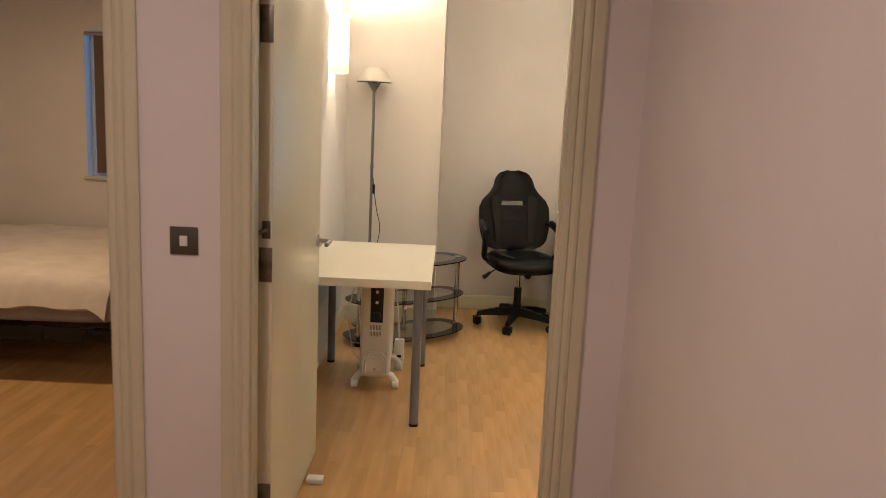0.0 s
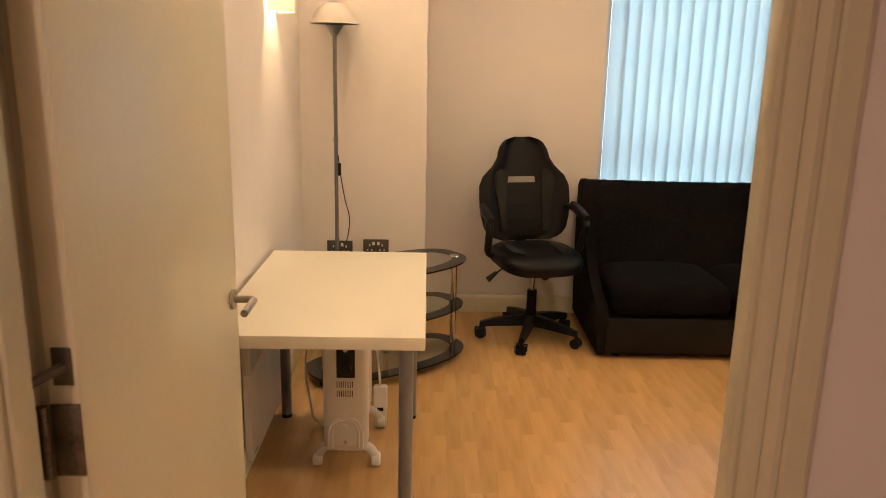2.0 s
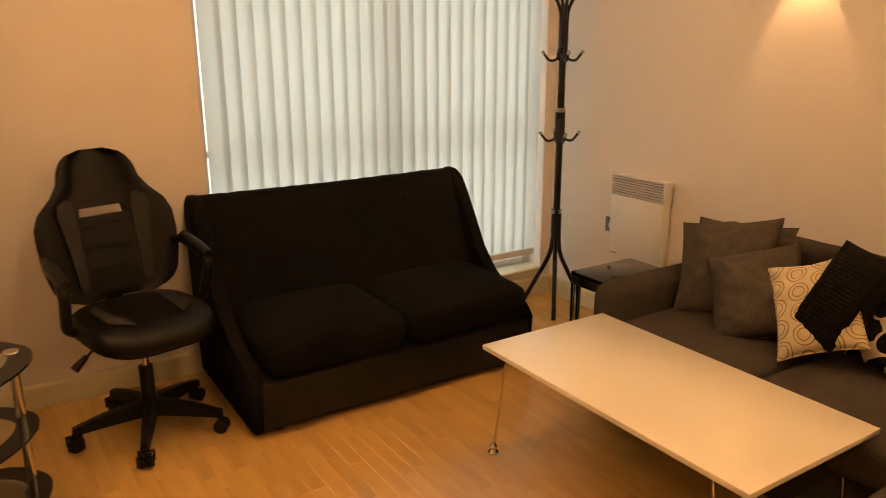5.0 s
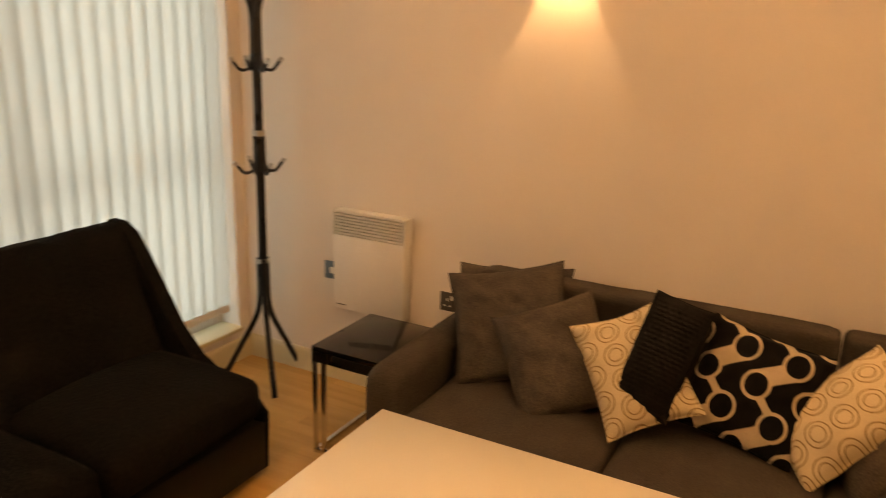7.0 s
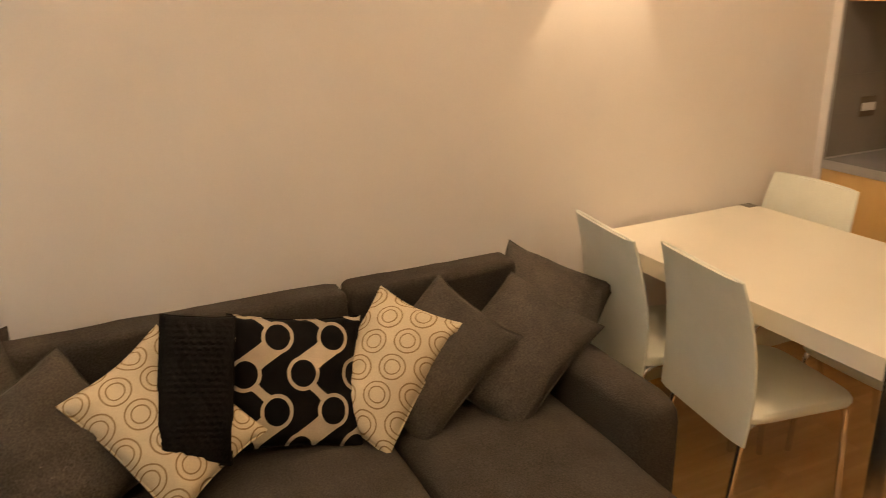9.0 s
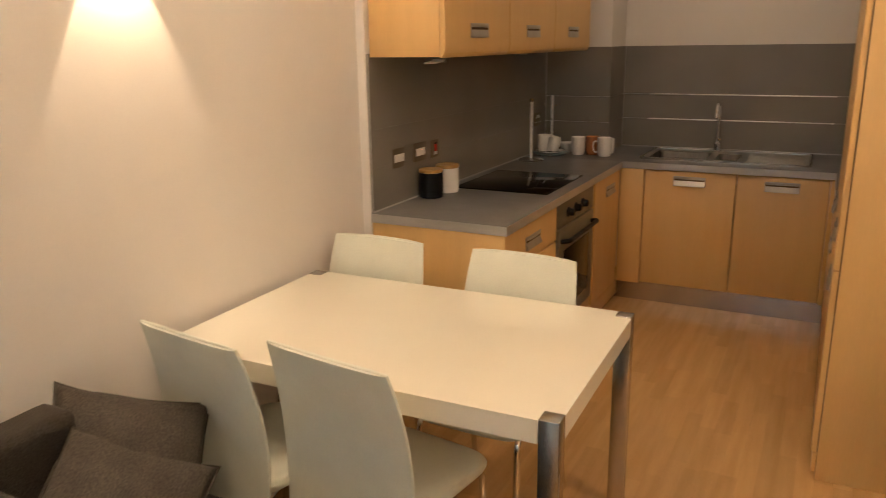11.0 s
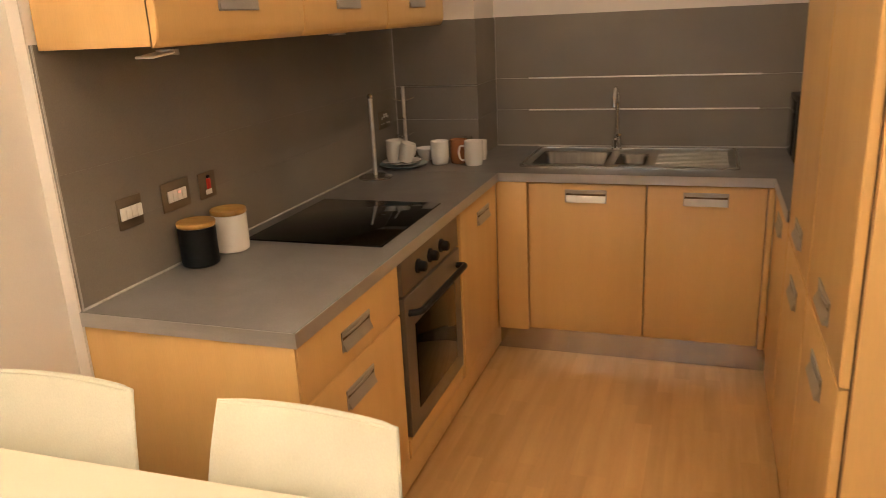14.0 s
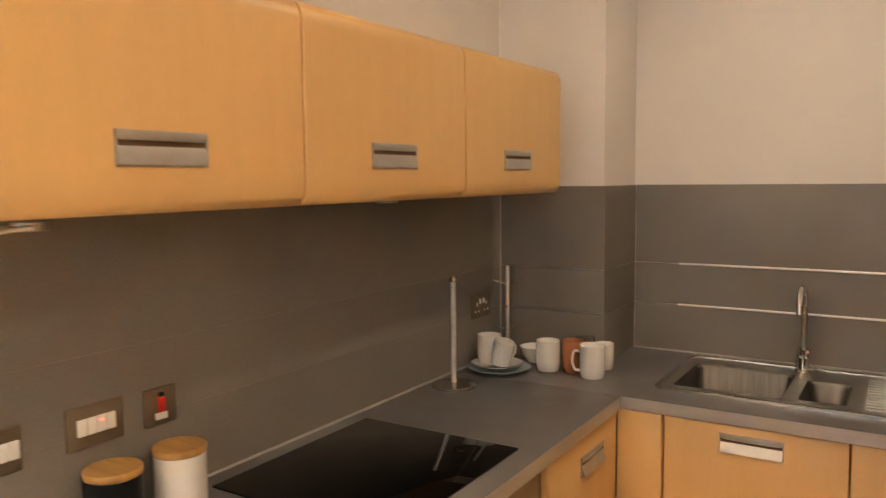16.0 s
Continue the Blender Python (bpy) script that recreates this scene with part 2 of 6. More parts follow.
WHITEGLOSS = surf("white_high_gloss", (0.82, 0.78, 0.67), (0.79, 0.75, 0.64), 2.0, 0.45, 0, 0, 200, spread=0.015, coat=1.0, spec=0.2)
WHITEGLOSS.node_tree.nodes["Principled BSDF"].inputs["Coat Roughness"].default_value = 0.015
WHITEPLAST = surf("white_plastic", (0.76, 0.75, 0.72), (0.71, 0.70, 0.67), 5, 0.38, 0, 0.02, 200, spread=0.03)
BLACKPLAST = surf("black_plastic", (0.007, 0.007, 0.0075), (0.010, 0.010, 0.010), 8, 0.38, 0, 0.04, 300, spread=0.2, spec=0.2)
BLACKMETAL = surf("black_enamel", (0.006, 0.006, 0.0065), (0.009, 0.009, 0.009), 8, 0.28, 0, 0.02, 200, spread=0.1, spec=0.35)
BLACKLEATHER = surf("black_leatherette", (0.0035, 0.0033, 0.0032), (0.006, 0.0057, 0.0055), 9, 0.36, 0, 0.16, 260, spread=0.2, spec=0.16)
GREYMESH = surf("charcoal_mesh", (0.024, 0.022, 0.020), (0.017, 0.016, 0.015), 9, 0.75, 0, 0.2, 420, spread=0.3, spec=0.15)
BLACKSTRETCH = surf("black_seersucker_cover", (0.0038, 0.0035, 0.0033), (0.0058, 0.0054, 0.0050), 14, 0.9, 0, 0.45, 75, stretch=(1, 1, 1), spread=0.6, spec=0.05)
BLACKVINYL = surf("black_vinyl", (0.0058, 0.0050, 0.0046), (0.0080, 0.0072, 0.0066), 7, 0.42, 0, 0.06, 200, spread=0.15, spec=0.2)
GREYCLOTH = surf("grey_brown_weave", (0.046, 0.038, 0.030), (0.037, 0.030, 0.024), 9, 0.92, 0, 0.25, 210, spread=0.45, sheen=0.0, spec=0.12)
GREYCUSH = surf("grey_cushion_weave", (0.064, 0.053, 0.043), (0.050, 0.042, 0.034), 12, 0.92, 0, 0.28, 190, spread=0.45, sheen=0.0, spec=0.12)
KNIT = surf("black_knit", (0.0065, 0.0058, 0.0052), (0.0095, 0.0085, 0.0078), 18, 0.95, 0, 0.2, 160, spread=0.5, spec=0.06)
RINGS = printed("cream_ring_cloth", "rings", (0.56, 0.475, 0.335), (0.25, 0.175, 0.09))
SWIRLS = printed("swirl_cloth", "swirls", (0.42, 0.35, 0.26), (0.0035, 0.003, 0.003))
WHITELEATHER = surf("white_leatherette", (0.70, 0.71, 0.62), (0.65, 0.66, 0.57), 7, 0.36, 0, 0.08, 230, spread=0.04)
BLIND = cloth_screen("blind_fabric", (0.52, 0.50, 0.44), (0.62, 0.635, 0.61), 0.80)
BEDBLIND = cloth_screen("brown_blind_fabric", (0.24, 0.15, 0.09), (0.25, 0.15, 0.09), 0.25)
SHADE = cloth_screen("white_lamp_shade", (0.76, 0.73, 0.68), (0.70, 0.64, 0.55), 0.35)
LINEN = surf("cream_linen", (0.70, 0.62, 0.52), (0.62, 0.55, 0.46), 6, 0.9, 0, 0.2, 200, spread=0.06)
MATTRESS = surf("mattress_ticking", (0.42, 0.36, 0.33), None, 8, 0.9, 0, 0.1, 300)
OVENMETAL = surf("bronzed_oven_metal", (0.21, 0.175, 0.13), (0.18, 0.15, 0.11), 6, 0.34, 0.5, 0.02, 240, stretch=(1, 12, 1), spread=0.08)
HOBGLASS = surf("black_ceramic_glass", (0.0015, 0.0015, 0.0015), (0.002, 0.002, 0.002), 5, 0.03, 0, 0, 200, spread=0.05, spec=0.18)
BLACKGLASS = surf("black_tinted_glass", (0.006, 0.006, 0.007), (0.009, 0.009, 0.010), 4, 0.06, 0, 0, 200, spread=0.05, spec=0.4)
CLEAR = glassy("clear_glass", (0.86, 0.90, 0.88))
AMBER = glassy("amber_glass", (0.85, 0.42, 0.20), 0.04, 0.65)
PANE = glassy("window_glass", (0.96, 0.98, 0.98))
WINFRAME = surf("white_window_frame", (0.70, 0.70, 0.69), None, 4, 0.4)
CERAMIC = surf("white_glazed_ceramic", (0.78, 0.76, 0.73), (0.74, 0.72, 0.69), 6, 0.14, 0, 0, 200, spread=0.02)
CERAMICBLACK = surf("black_glazed_ceramic", (0.0035, 0.004, 0.005), (0.006, 0.0065, 0.008), 6, 0.42, 0, 0.04, 200, spread=0.1, spec=0.2)
PALEBLUE = surf("pale_blue_plate", (0.50, 0.60, 0.64), (0.44, 0.55, 0.60), 6, 0.18, 0, 0, 200, spread=0.02)
BAMBOO = surf("bamboo_lid", (0.42, 0.235, 0.06), (0.33, 0.175, 0.042), 6, 0.4, 0, 0.03, 60, stretch=(1, 10, 1), spread=0.1)
BINPLAST = surf("dark_bronze_plastic", (0.045, 0.039, 0.034), (0.035, 0.031, 0.027), 6, 0.30, 0, 0.03, 300, spread=0.06, spec=0.4)
REDSW = surf("red_switch", (0.55, 0.03, 0.02), None, 6, 0.3)
SEALANT = surf("pale_sealant", (0.42, 0.40, 0.38), None, 20, 0.5)
CORD = surf("black_cord", (0.012, 0.012, 0.012), None, 20, 0.45)
WHITECORD = surf("white_cord", (0.70, 0.69, 0.66), None, 20, 0.45)
SHADEGLASS = cloth_screen("opal_glass", (0.80, 0.78, 0.72), (0.90, 0.84, 0.70), 0.40)
NEON = glowing("red_neon", (1.0, 0.03, 0.02), 2.5)
ALU = surf("bright_aluminium_strip", (0.82, 0.80, 0.77), (0.72, 0.70, 0.68), 5, 0.36, 0.85, 0.02, 200, stretch=(1, 8, 8), spread=0.05)
BLUELINE = surf("blue_socket_edge", (0.10, 0.16, 0.22), None, 10, 0.3)


# ---------------------------------------------------------------- mesh helpers
def box(bm, x0, x1, y0, y1, z0, z1, bevel=0.0, seg=2, m=None):
    ret = bmesh.ops.create_cube(bm, size=1.0)
    vs = ret["verts"]
    for v in vs:
        v.co = Vector(((x0 + x1) / 2 + v.co.x * (x1 - x0), (y0 + y1) / 2 + v.co.y * (y1 - y0), (z0 + z1) / 2 + v.co.z * (z1 - z0)))
    if m is not None:
        for v in vs:
            v.co = m @ v.co
    if bevel:
        es = list({e for v in vs for e in v.link_edges})
        bmesh.ops.bevel(bm, geom=es, offset=bevel, segments=seg, affect="EDGES", profile=0.5)
    return bm


def ring(c, ax, ay, r, n):
    return [c + (ax * math.cos(2 * math.pi * k / n) + ay * math.sin(2 * math.pi * k / n)) * r for k in range(n)]


def rod(bm, pts, r, n=12, caps=True, close=False):
    """A round tube along points; r is one radius or one for each point."""
    pts = [Vector(p) for p in pts]
    rs = r if isinstance(r, (list, tuple)) else [r] * len(pts)
    side = None
    loops = []
    for i, p in enumerate(pts):
        d = (pts[min(i + 1, len(pts) - 1)] - pts[max(i - 1, 0)]).normalized()
        if side is None:
            side = d.orthogonal().normalized()
        side = (side - d * side.dot(d)).normalized()
        loops.append([bm.verts.new(v) for v in ring(p, side, d.cross(side), rs[i], n)])
    for a, b in zip(loops, loops[1:]):
        for k in range(n):
            bm.faces.new((a[k], a[(k + 1) % n], b[(k + 1) % n], b[k]))
    if caps:
        bm.faces.new(loops[0][::-1])
        bm.faces.new(loops[-1])
    return bm


def bent(points, r=0.03, n=5):
    """Rounds the corners of a line of points."""
    pts = [Vector(p) for p in points]
    out = [pts[0]]
    for a, b, c in zip(pts, pts[1:], pts[2:]):
        u, v = (a - b), (c - b)
        k = min(r, u.length * 0.45, v.length * 0.45)
        p, q = b + u.normalized() * k, b + v.normalized() * k
        for i in range(n + 1):
            s = i / n
            out.append(p * (1 - s) ** 2 + b * 2 * s * (1 - s) + q * s * s)
    return out + [pts[-1]]


def lathe(bm, prof, n=28, at=(0, 0, 0)):
    """Turns a profile of (radius, height) round the upright axis."""
    at = Vector(at)
    loops = []
    for r, z in prof:
        loops.append([bm.verts.new(at + Vector((max(r, 1e-4) * math.cos(2 * math.pi * k / n), max(r, 1e-4) * math.sin(2 * math.pi * k / n), z))) for k in range(n)])
    for a, b in zip(loops, loops[1:]):
        for k in range(n):
            bm.faces.new((a[k], a[(k + 1) % n], b[(k + 1) % n], b[k]))
    if prof[0][0] > 0.001:
        bm.faces.new(loops[0][::-1])
    if prof[-1][0] > 0.001:
        bm.faces.new(loops[-1])
    return bm


def slab(bm, outline, z0, z1, hole=None):
    """An upright extrusion of an outline (x, y), with an optional hole that has as many points."""
    lo = [bm.verts.new((x, y, z0)) for x, y in outline]
    hi = [bm.verts.new((x, y, z1)) for x, y in outline]
    n = len(outline)
    for k in range(n):
        bm.faces.new((lo[k], lo[(k + 1) % n], hi[(k + 1) % n], hi[k]))
    if hole:
        hl = [bm.verts.new((x, y, z0)) for x, y in hole]
        hh = [bm.verts.new((x, y, z1)) for x, y in hole]
        for k in range(n):
            j = (k + 1) % n
            bm.faces.new((hl[k], hh[k], hh[j], hl[j]))
            bm.faces.new((hi[k], hi[j], hh[j], hh[k]))
            bm.faces.new((lo[k], hl[k], hl[j], lo[j]))
    else:
        bm.faces.new(hi)
        bm.faces.new(lo[::-1])
    return bm


def turn(bm, m):
    for v in bm.verts:
        v.co = m @ v.co
    return bm


def mesh_of(name, bm, material, smooth=35):
    bmesh.ops.recalc_face_normals(bm, faces=bm.faces)
    me = bpy.data.meshes.new(name)
    bm.to_mesh(me)
    bm.free()
    me.materials.append(material)
    if smooth:
        me.shade_smooth()
        me.set_sharp_from_angle(angle=radians(smooth))
    return me


def part(name, bm, material, parent, label="", smooth=35):
    """Links a bmesh as one mesh object under a thing or a part."""
    ob = new(name, mesh_of(name, bm, material, smooth))
    ob.parent = parent
    return tagged(ob, label)


def thing(name, label, category, m=None, group=""):
    ob = new(name)
    ob.empty_display_size = 0.1
    ob.matrix_world = m if m is not None else Matrix.Identity(4)
    return tagged(ob, label, category, group)


def single(name, bm, material, label, category, m=None, group="", kind="", smooth=35):
    ob = new(name, mesh_of(name, bm, material, smooth))
    if m is not None:
        ob.matrix_world = m
    return tagged(ob, label, category, group, kind)


def B(*a, **k):
    return box(bmesh.new(), *a, **k)


def R(*a, **k):
    return rod(bmesh.new(), *a, **k)


def L(*a, **k):
    return lathe(bmesh.new(), *a, **k)


# ---------------------------------------------------------------- structure
TOP = 2.75


def wall(name, boxes, material, label):
    bm = bmesh.new()
    for b in boxes:
        box(bm, *b)
    return single(name, bm, material, label, "wall", kind="structure", smooth=0)


floor_base = single("floor", B(-4.1, 3.6, -1.6, 6.75, -0.12, -0.004), SUBFLOOR, "warm beech laminate floor of short strips", "floor", kind="structure", smooth=0)
wall("ceiling", [(-4.1, 3.6, -1.6, 6.75, TOP, TOP + 0.1)], CEIL, "plain white painted ceiling")
wall("wall_east", [(3.275, 3.44, 1.285, 6.75, 0, TOP)], WALL, "plain off-white wall behind the grey sofa")
wall("wall_kitchen_east", [(3.235, 3.44, -1.55, 1.285, 0, TOP), (2.79, 3.235, -1.35, -0.985, 0, TOP)], WALL, "off-white kitchen wall with a boxed column in the corner")
wall("wall_kitchen_south", [(0.655, 3.44, -1.55, -1.35, 0, TOP)], WALL, "off-white wall behind the kitchen sink")
wall("wall_kitchen_west", [(0.705, 0.74, -1.35, 2.37, 0, TOP)], WALL, "off-white wall beside the tall kitchen units")
wall("wall_hall_east", [(0.655, 0.705, -1.35, 2.37, 0, TOP)], HALLWALL, "pinkish white painted hall wall")
wall("wall_hall_south", [(-1.95, 0.655, -1.55, -1.35, 0, TOP)], HALLWALL, "pinkish white wall at the end of the hall")
wall("wall_hall_west", [(-2.05, -1.95, -1.55, 2.37, 0, TOP)], HALLWALL, "pinkish white painted side wall of the hall")
DOOR_L, DOOR_R, DOOR_H = -0.49, 0.427, 2.06
BED_L, BED_R = -1.75, -0.935
wall("wall_partition", [(-2.05, BED_L - 0.03, 2.37, 2.42, 0, TOP), (BED_R + 0.03, DOOR_L - 0.03, 2.37, 2.42, 0, TOP), (DOOR_R + 0.03, 0.74, 2.37, 2.42, 0, TOP),
                        (BED_L - 0.03, BED_R + 0.03, 2.37, 2.42, DOOR_H + 0.03, TOP), (DOOR_L - 0.03, DOOR_R + 0.03, 2.37, 2.42, DOOR_H + 0.03, TOP)], HALLWALL, "pinkish white partition with two doorways")
wall("wall_living_south", [(-0.68, DOOR_L - 0.05, 2.42, 2.50, 0, TOP), (DOOR_R + 0.073, 0.74, 2.42, 2.50, 0, TOP), (DOOR_L - 0.05, DOOR_R + 0.073, 2.42, 2.50, DOOR_H + 0.03, TOP)], WALL, "off-white wall round the living room doorway")
wall("wall_bedroom_south", [(-4.0, BED_L - 0.05, 2.42, 2.50, 0, TOP), (BED_R + 0.073, -0.80, 2.42, 2.50, 0, TOP), (BED_L - 0.05, BED_R + 0.073, 2.42, 2.50, DOOR_H + 0.03, TOP)], WALL, "off-white wall round the bedroom doorway")
wall("wall_living_west", [(-0.80, -0.68, 2.42, 6.45, 0, TOP)], WALL, "plain off-white wall beside the white desk")
wall("wall_pier", [(-0.68, 0.02, 5.76, 6.28, 0, TOP)], WALL, "off-white boxed pier behind the floor lamp")
WL, WR, WB, WT = 1.11, 3.20, 0.17, 2.40
wall("wall_north", [(-0.68, WL, 6.28, 6.50, 0, TOP), (WR, 3.275, 6.28, 6.50, 0, TOP), (WL, WR, 6.28, 6.50, 0, WB), (WL, WR, 6.28, 6.50, WT, TOP)], WALL, "off-white window wall of the living room")
BWL, BWR, BWB, BWT = -2.815, -1.90, 0.965, 2.10
wall("wall_bedroom_north", [(-4.0, BWL, 6.20, 6.40, 0, TOP), (BWR, -0.80, 6.20, 6.40, 0, TOP), (BWL, BWR, 6.20, 6.40, 0, BWB), (BWL, BWR, 6.20, 6.40, BWT, TOP)], WALL, "plain bedroom wall with a narrow window")
wall("wall_bedroom_west", [(-4.1, -4.0, 2.37, 6.45, 0, TOP)], WALL, "plain bedroom side wall")

# skirting boards, with a rounded upper edge
def skirting(x0, y0, x1, y1, side, h=0.115, t=0.018):
    dx, dy = x1 - x0, y1 - y0
    n = math.hypot(dx, dy)
    nx, ny = -dy / n * side, dx / n * side
    bm = bmesh.new()
    prof = [(0, 0), (t, 0), (t, h - 0.02), (t * 0.75, h - 0.006), (t * 0.4, h), (0, h)]
    a = [bm.verts.new((x0 + nx * p, y0 + ny * p, z)) for p, z in prof]
    b = [bm.verts.new((x1 + nx * p, y1 + ny * p, z)) for p, z in prof]
    for k in range(len(prof)):
        bm.faces.new((a[k], a[(k + 1) % 6], b[(k + 1) % 6], b[k]))
    bm.faces.new(a[::-1])
    bm.faces.new(b)
    return single("baseboard", bm, GLOSS, "cream satin painted skirting board", "skirting board", kind="structure", smooth=30)


skirting(-0.679, 2.52, -0.679, 5.75, -1)
skirting(-0.66, 5.759, 0.02, 5.759, -1)
skirting(0.021, 5.76, 0.021, 6.27, -1)
skirting(0.04, 6.279, 3.27, 6.279, -1)
skirting(3.274, 1.3, 3.274, 6.26, 1)
skirting(0.741, 1.16, 0.741, 2.37, -1)
skirting(0.654, -1.3, 0.654, 2.35, 1)


# door linings and architraves
def doorway(x0, x1, label):
    lin = thing("door_lining", label, "door frame")
    tagged(lin, kind="structure")
    part("lining", B(x1, x1 + 0.03, 2.368, 2.404, 0, DOOR_H + 0.03, bevel=0.003), GLOSS, lin)
    part("rebate", B(x1 + 0.058, x1 + 0.073, 2.4205, 2.502, 0, DOOR_H + 0.03), GLOSS, lin)
    part("lining", B(x0 - 0.03, x0, 2.368, 2.424, 0, DOOR_H + 0.03, bevel=0.003), GLOSS, lin)
    part("rebate", B(x0 - 0.05, x0 - 0.032, 2.4205, 2.502, 0, DOOR_H + 0.03), GLOSS, lin)
    part("lining", B(x0, x1, 2.368, 2.502, DOOR_H, DOOR_H + 0.03, bevel=0.002), GLOSS, lin)
    for y0, y1, f in ((2.350, 2.3675, -1), (2.5025, 2.520, 1)):
        for s, xe in ((-1, x0 - 0.008), (1, x1 + (0.008 if f < 0 else 0.066))):
            bm = bmesh.new()
            w = 0.092
            prof = [(0, 0.010), (0.004, 0.0145), (0.012, 0.0170), (0.022, 0.0160), (0.027, 0.0110), (0.031, 0.0135), (0.040, 0.0170), (0.049, 0.0150), (0.055, 0.0090), (0.060, 0.0115), (0.086, 0.0120), (w, 0.009)]
            base = y1 if f < 0 else y0
            lo = [bm.verts.new((xe + s * p, base + f * d, 0)) for p, d in prof] + [bm.verts.new((xe + s * w, base, 0)), bm.verts.new((xe, base, 0))]
            hi = [bm.verts.new((v.co.x, v.co.y, DOOR_H + 0.09)) for v in lo]
            for k in range(len(lo)):
                j = (k + 1) % len(lo)
                bm.faces.new((lo[k], lo[j], hi[j], hi[k]))
            bm.faces.new(hi)
            bm.faces.new(lo[::-1])
            part("architrave", bm, GLOSS, lin, "moulded cream architrave", smooth=25)
        part("architrave", B(x0 - 0.008, x1 + 0.008, y0 + 0.002, y1 - 0.002, DOOR_H + 0.008, DOOR_H + 0.09, bevel=0.004), GLOSS, lin)
    return lin


doorway(DOOR_L, DOOR_R, "cream painted lining and architraves of the living room door")
doorway(BED_L, BED_R, "cream painted lining and architraves of the bedroom door")

# the open door: leaf along the way in
door = thing("door_1", "cream painted flush door standing wide open", "door", pose(-0.462, 2.485, 0, 0, 0, 0))
tagged(door, kind="structure")
part("leaf", B(-0.044, 0, 0.004, 0.895, 0.008, 2.04, bevel=0.002), DOORPAINT, door)
for z in (0.24, 1.05, 1.80):
    hb = bmesh.new()
    box(hb, -0.042, 0.0, -0.0015, 0.0035, z - 0.056, z + 0.056, bevel=0.001)
    box(hb, -0.0575, -0.0545, -0.040, -0.004, z - 0.056, z + 0.056)
    for k in range(5):
        rod(hb, [(-0.049, -0.008, z - 0.056 + k * 0.0226), (-0.049, -0.008, z - 0.0345 + k * 0.0226)], 0.0075, 12)
    for k in (-0.035, 0, 0.035):
        rod(hb, [(-0.02 + 0.006 * (1 if k else -1), -0.002, z + k), (-0.02 + 0.006 * (1 if k else -1), 0.001, z + k)], 0.004, 8)
    part("hinge", hb, HINGESTEEL, door, "worn satin steel butt hinge")
cl = bmesh.new()
box(cl, -0.034, -0.006, -0.001, 0.003, 1.135, 1.192, bevel=0.002)
rod(cl, [(-0.018, 0, 1.163), (-0.030, -0.02, 1.160), (-0.056, -0.045, 1.150)], 0.0075, 8)
box(cl, -0.0575, -0.0535, -0.062, -0.036, 1.12, 1.185)
part("door_closer", cl, PEWTER, door, "concealed chain door closer")
for side in (0.0, -0.044):
    s = 1 if side == 0 else -1
    hd = bmesh.new()
    rod(hd, [(side, 0.838, 1.0), (side + s * 0.008, 0.838, 1.0)], 0.026, 24)
    rod(hd, bent([(side + s * 0.006, 0.838, 1.0), (side + s * 0.058, 0.838, 1.0), (side + s * 0.058, 0.725, 1.0)], 0.014), 0.0095, 14)
    part("lever_handle", hd, SATIN, door, "satin steel lever handle on a round rose")
stp = thing("door_stop", "small white floor door stop under the door edge", "door stop", pose(-0.43, 3.10, 0))
part("block", B(-0.02, 0.05, -0.03, 0.02, 0, 0.025, bevel=0.006), WHITEPLAST, stp)
single("strike_plate", B(DOOR_R + 0.056, DOOR_R + 0.058, 2.458, 2.485, 0.93, 1.07), SATIN, "satin steel strike plate in the door frame", "strike plate")


# floor strips: short beech staves in rows along the room; the nearest are pieces of their own
def staves():
    rng = random.Random(4)
    w, gap = 0.0655, 0.0002
    lens = (0.33, 0.37, 0.41, 0.45)
    shared = {}
    near, rest = [], []
    x = -4.0
    while x < 3.29:
        y = -1.35 - rng.random() * 0.4
        while y < 6.5:
            ln = rng.choice(lens)
            cx, cy = x + w / 2, y + ln / 2
            if cy < 6.45:
                if -0.05 < cx < 1.72 and 3.0 < cy < 5.6 and len(near) < 300:
                    near.append((cx, cy, ln))
                else:
                    rest.append((cx, cy, ln))
            y += ln
        x += w
    for ln in lens:
        shared[ln] = mesh_of("stave", B(-w / 2 + gap / 2, w / 2 - gap / 2, -ln / 2 + gap / 2, ln / 2 - gap / 2, -0.004, 0.0, bevel=0.0002, seg=1), FLOORWOOD, 0)
    for cx, cy, ln in near:
        ob = new("stave", shared[ln])
        ob.location = (cx, cy, 0)
        ob.parent = floor_base
    verts, faces = [], []
    for cx, cy, ln in rest:
        k = len(verts)
        y0, y1 = max(cy - ln / 2, -1.352), min(cy + ln / 2, 6.45)
        if y1 - y0 < 0.01:
            continue
        cy, ln = (y0 + y1) / 2, y1 - y0
        a, b = w / 2 - gap / 2, ln / 2 - gap / 2
        verts += [(cx - a, cy - b, -0.004), (cx + a, cy - b, -0.004), (cx + a, cy + b, -0.004), (cx - a, cy + b, -0.004), (cx - a, cy - b, 0), (cx + a, cy - b, 0), (cx + a, cy + b, 0), (cx - a, cy + b, 0)]
        faces += [(k + 4, k + 5, k + 6, k + 7), (k, k + 1, k + 5, k + 4), (k + 1, k + 2, k + 6, k + 5), (k + 2, k + 3, k + 7, k + 6), (k + 3, k, k + 4, k + 7)]
    me = bpy.data.meshes.new("staves")
    me.from_pydata(verts, [], faces)
    me.materials.append(FLOORWOOD)
    ob = new("staves", me)
    ob.parent = floor_base
    tagged(ob, "further strips of the beech laminate floor", kind="stuff")


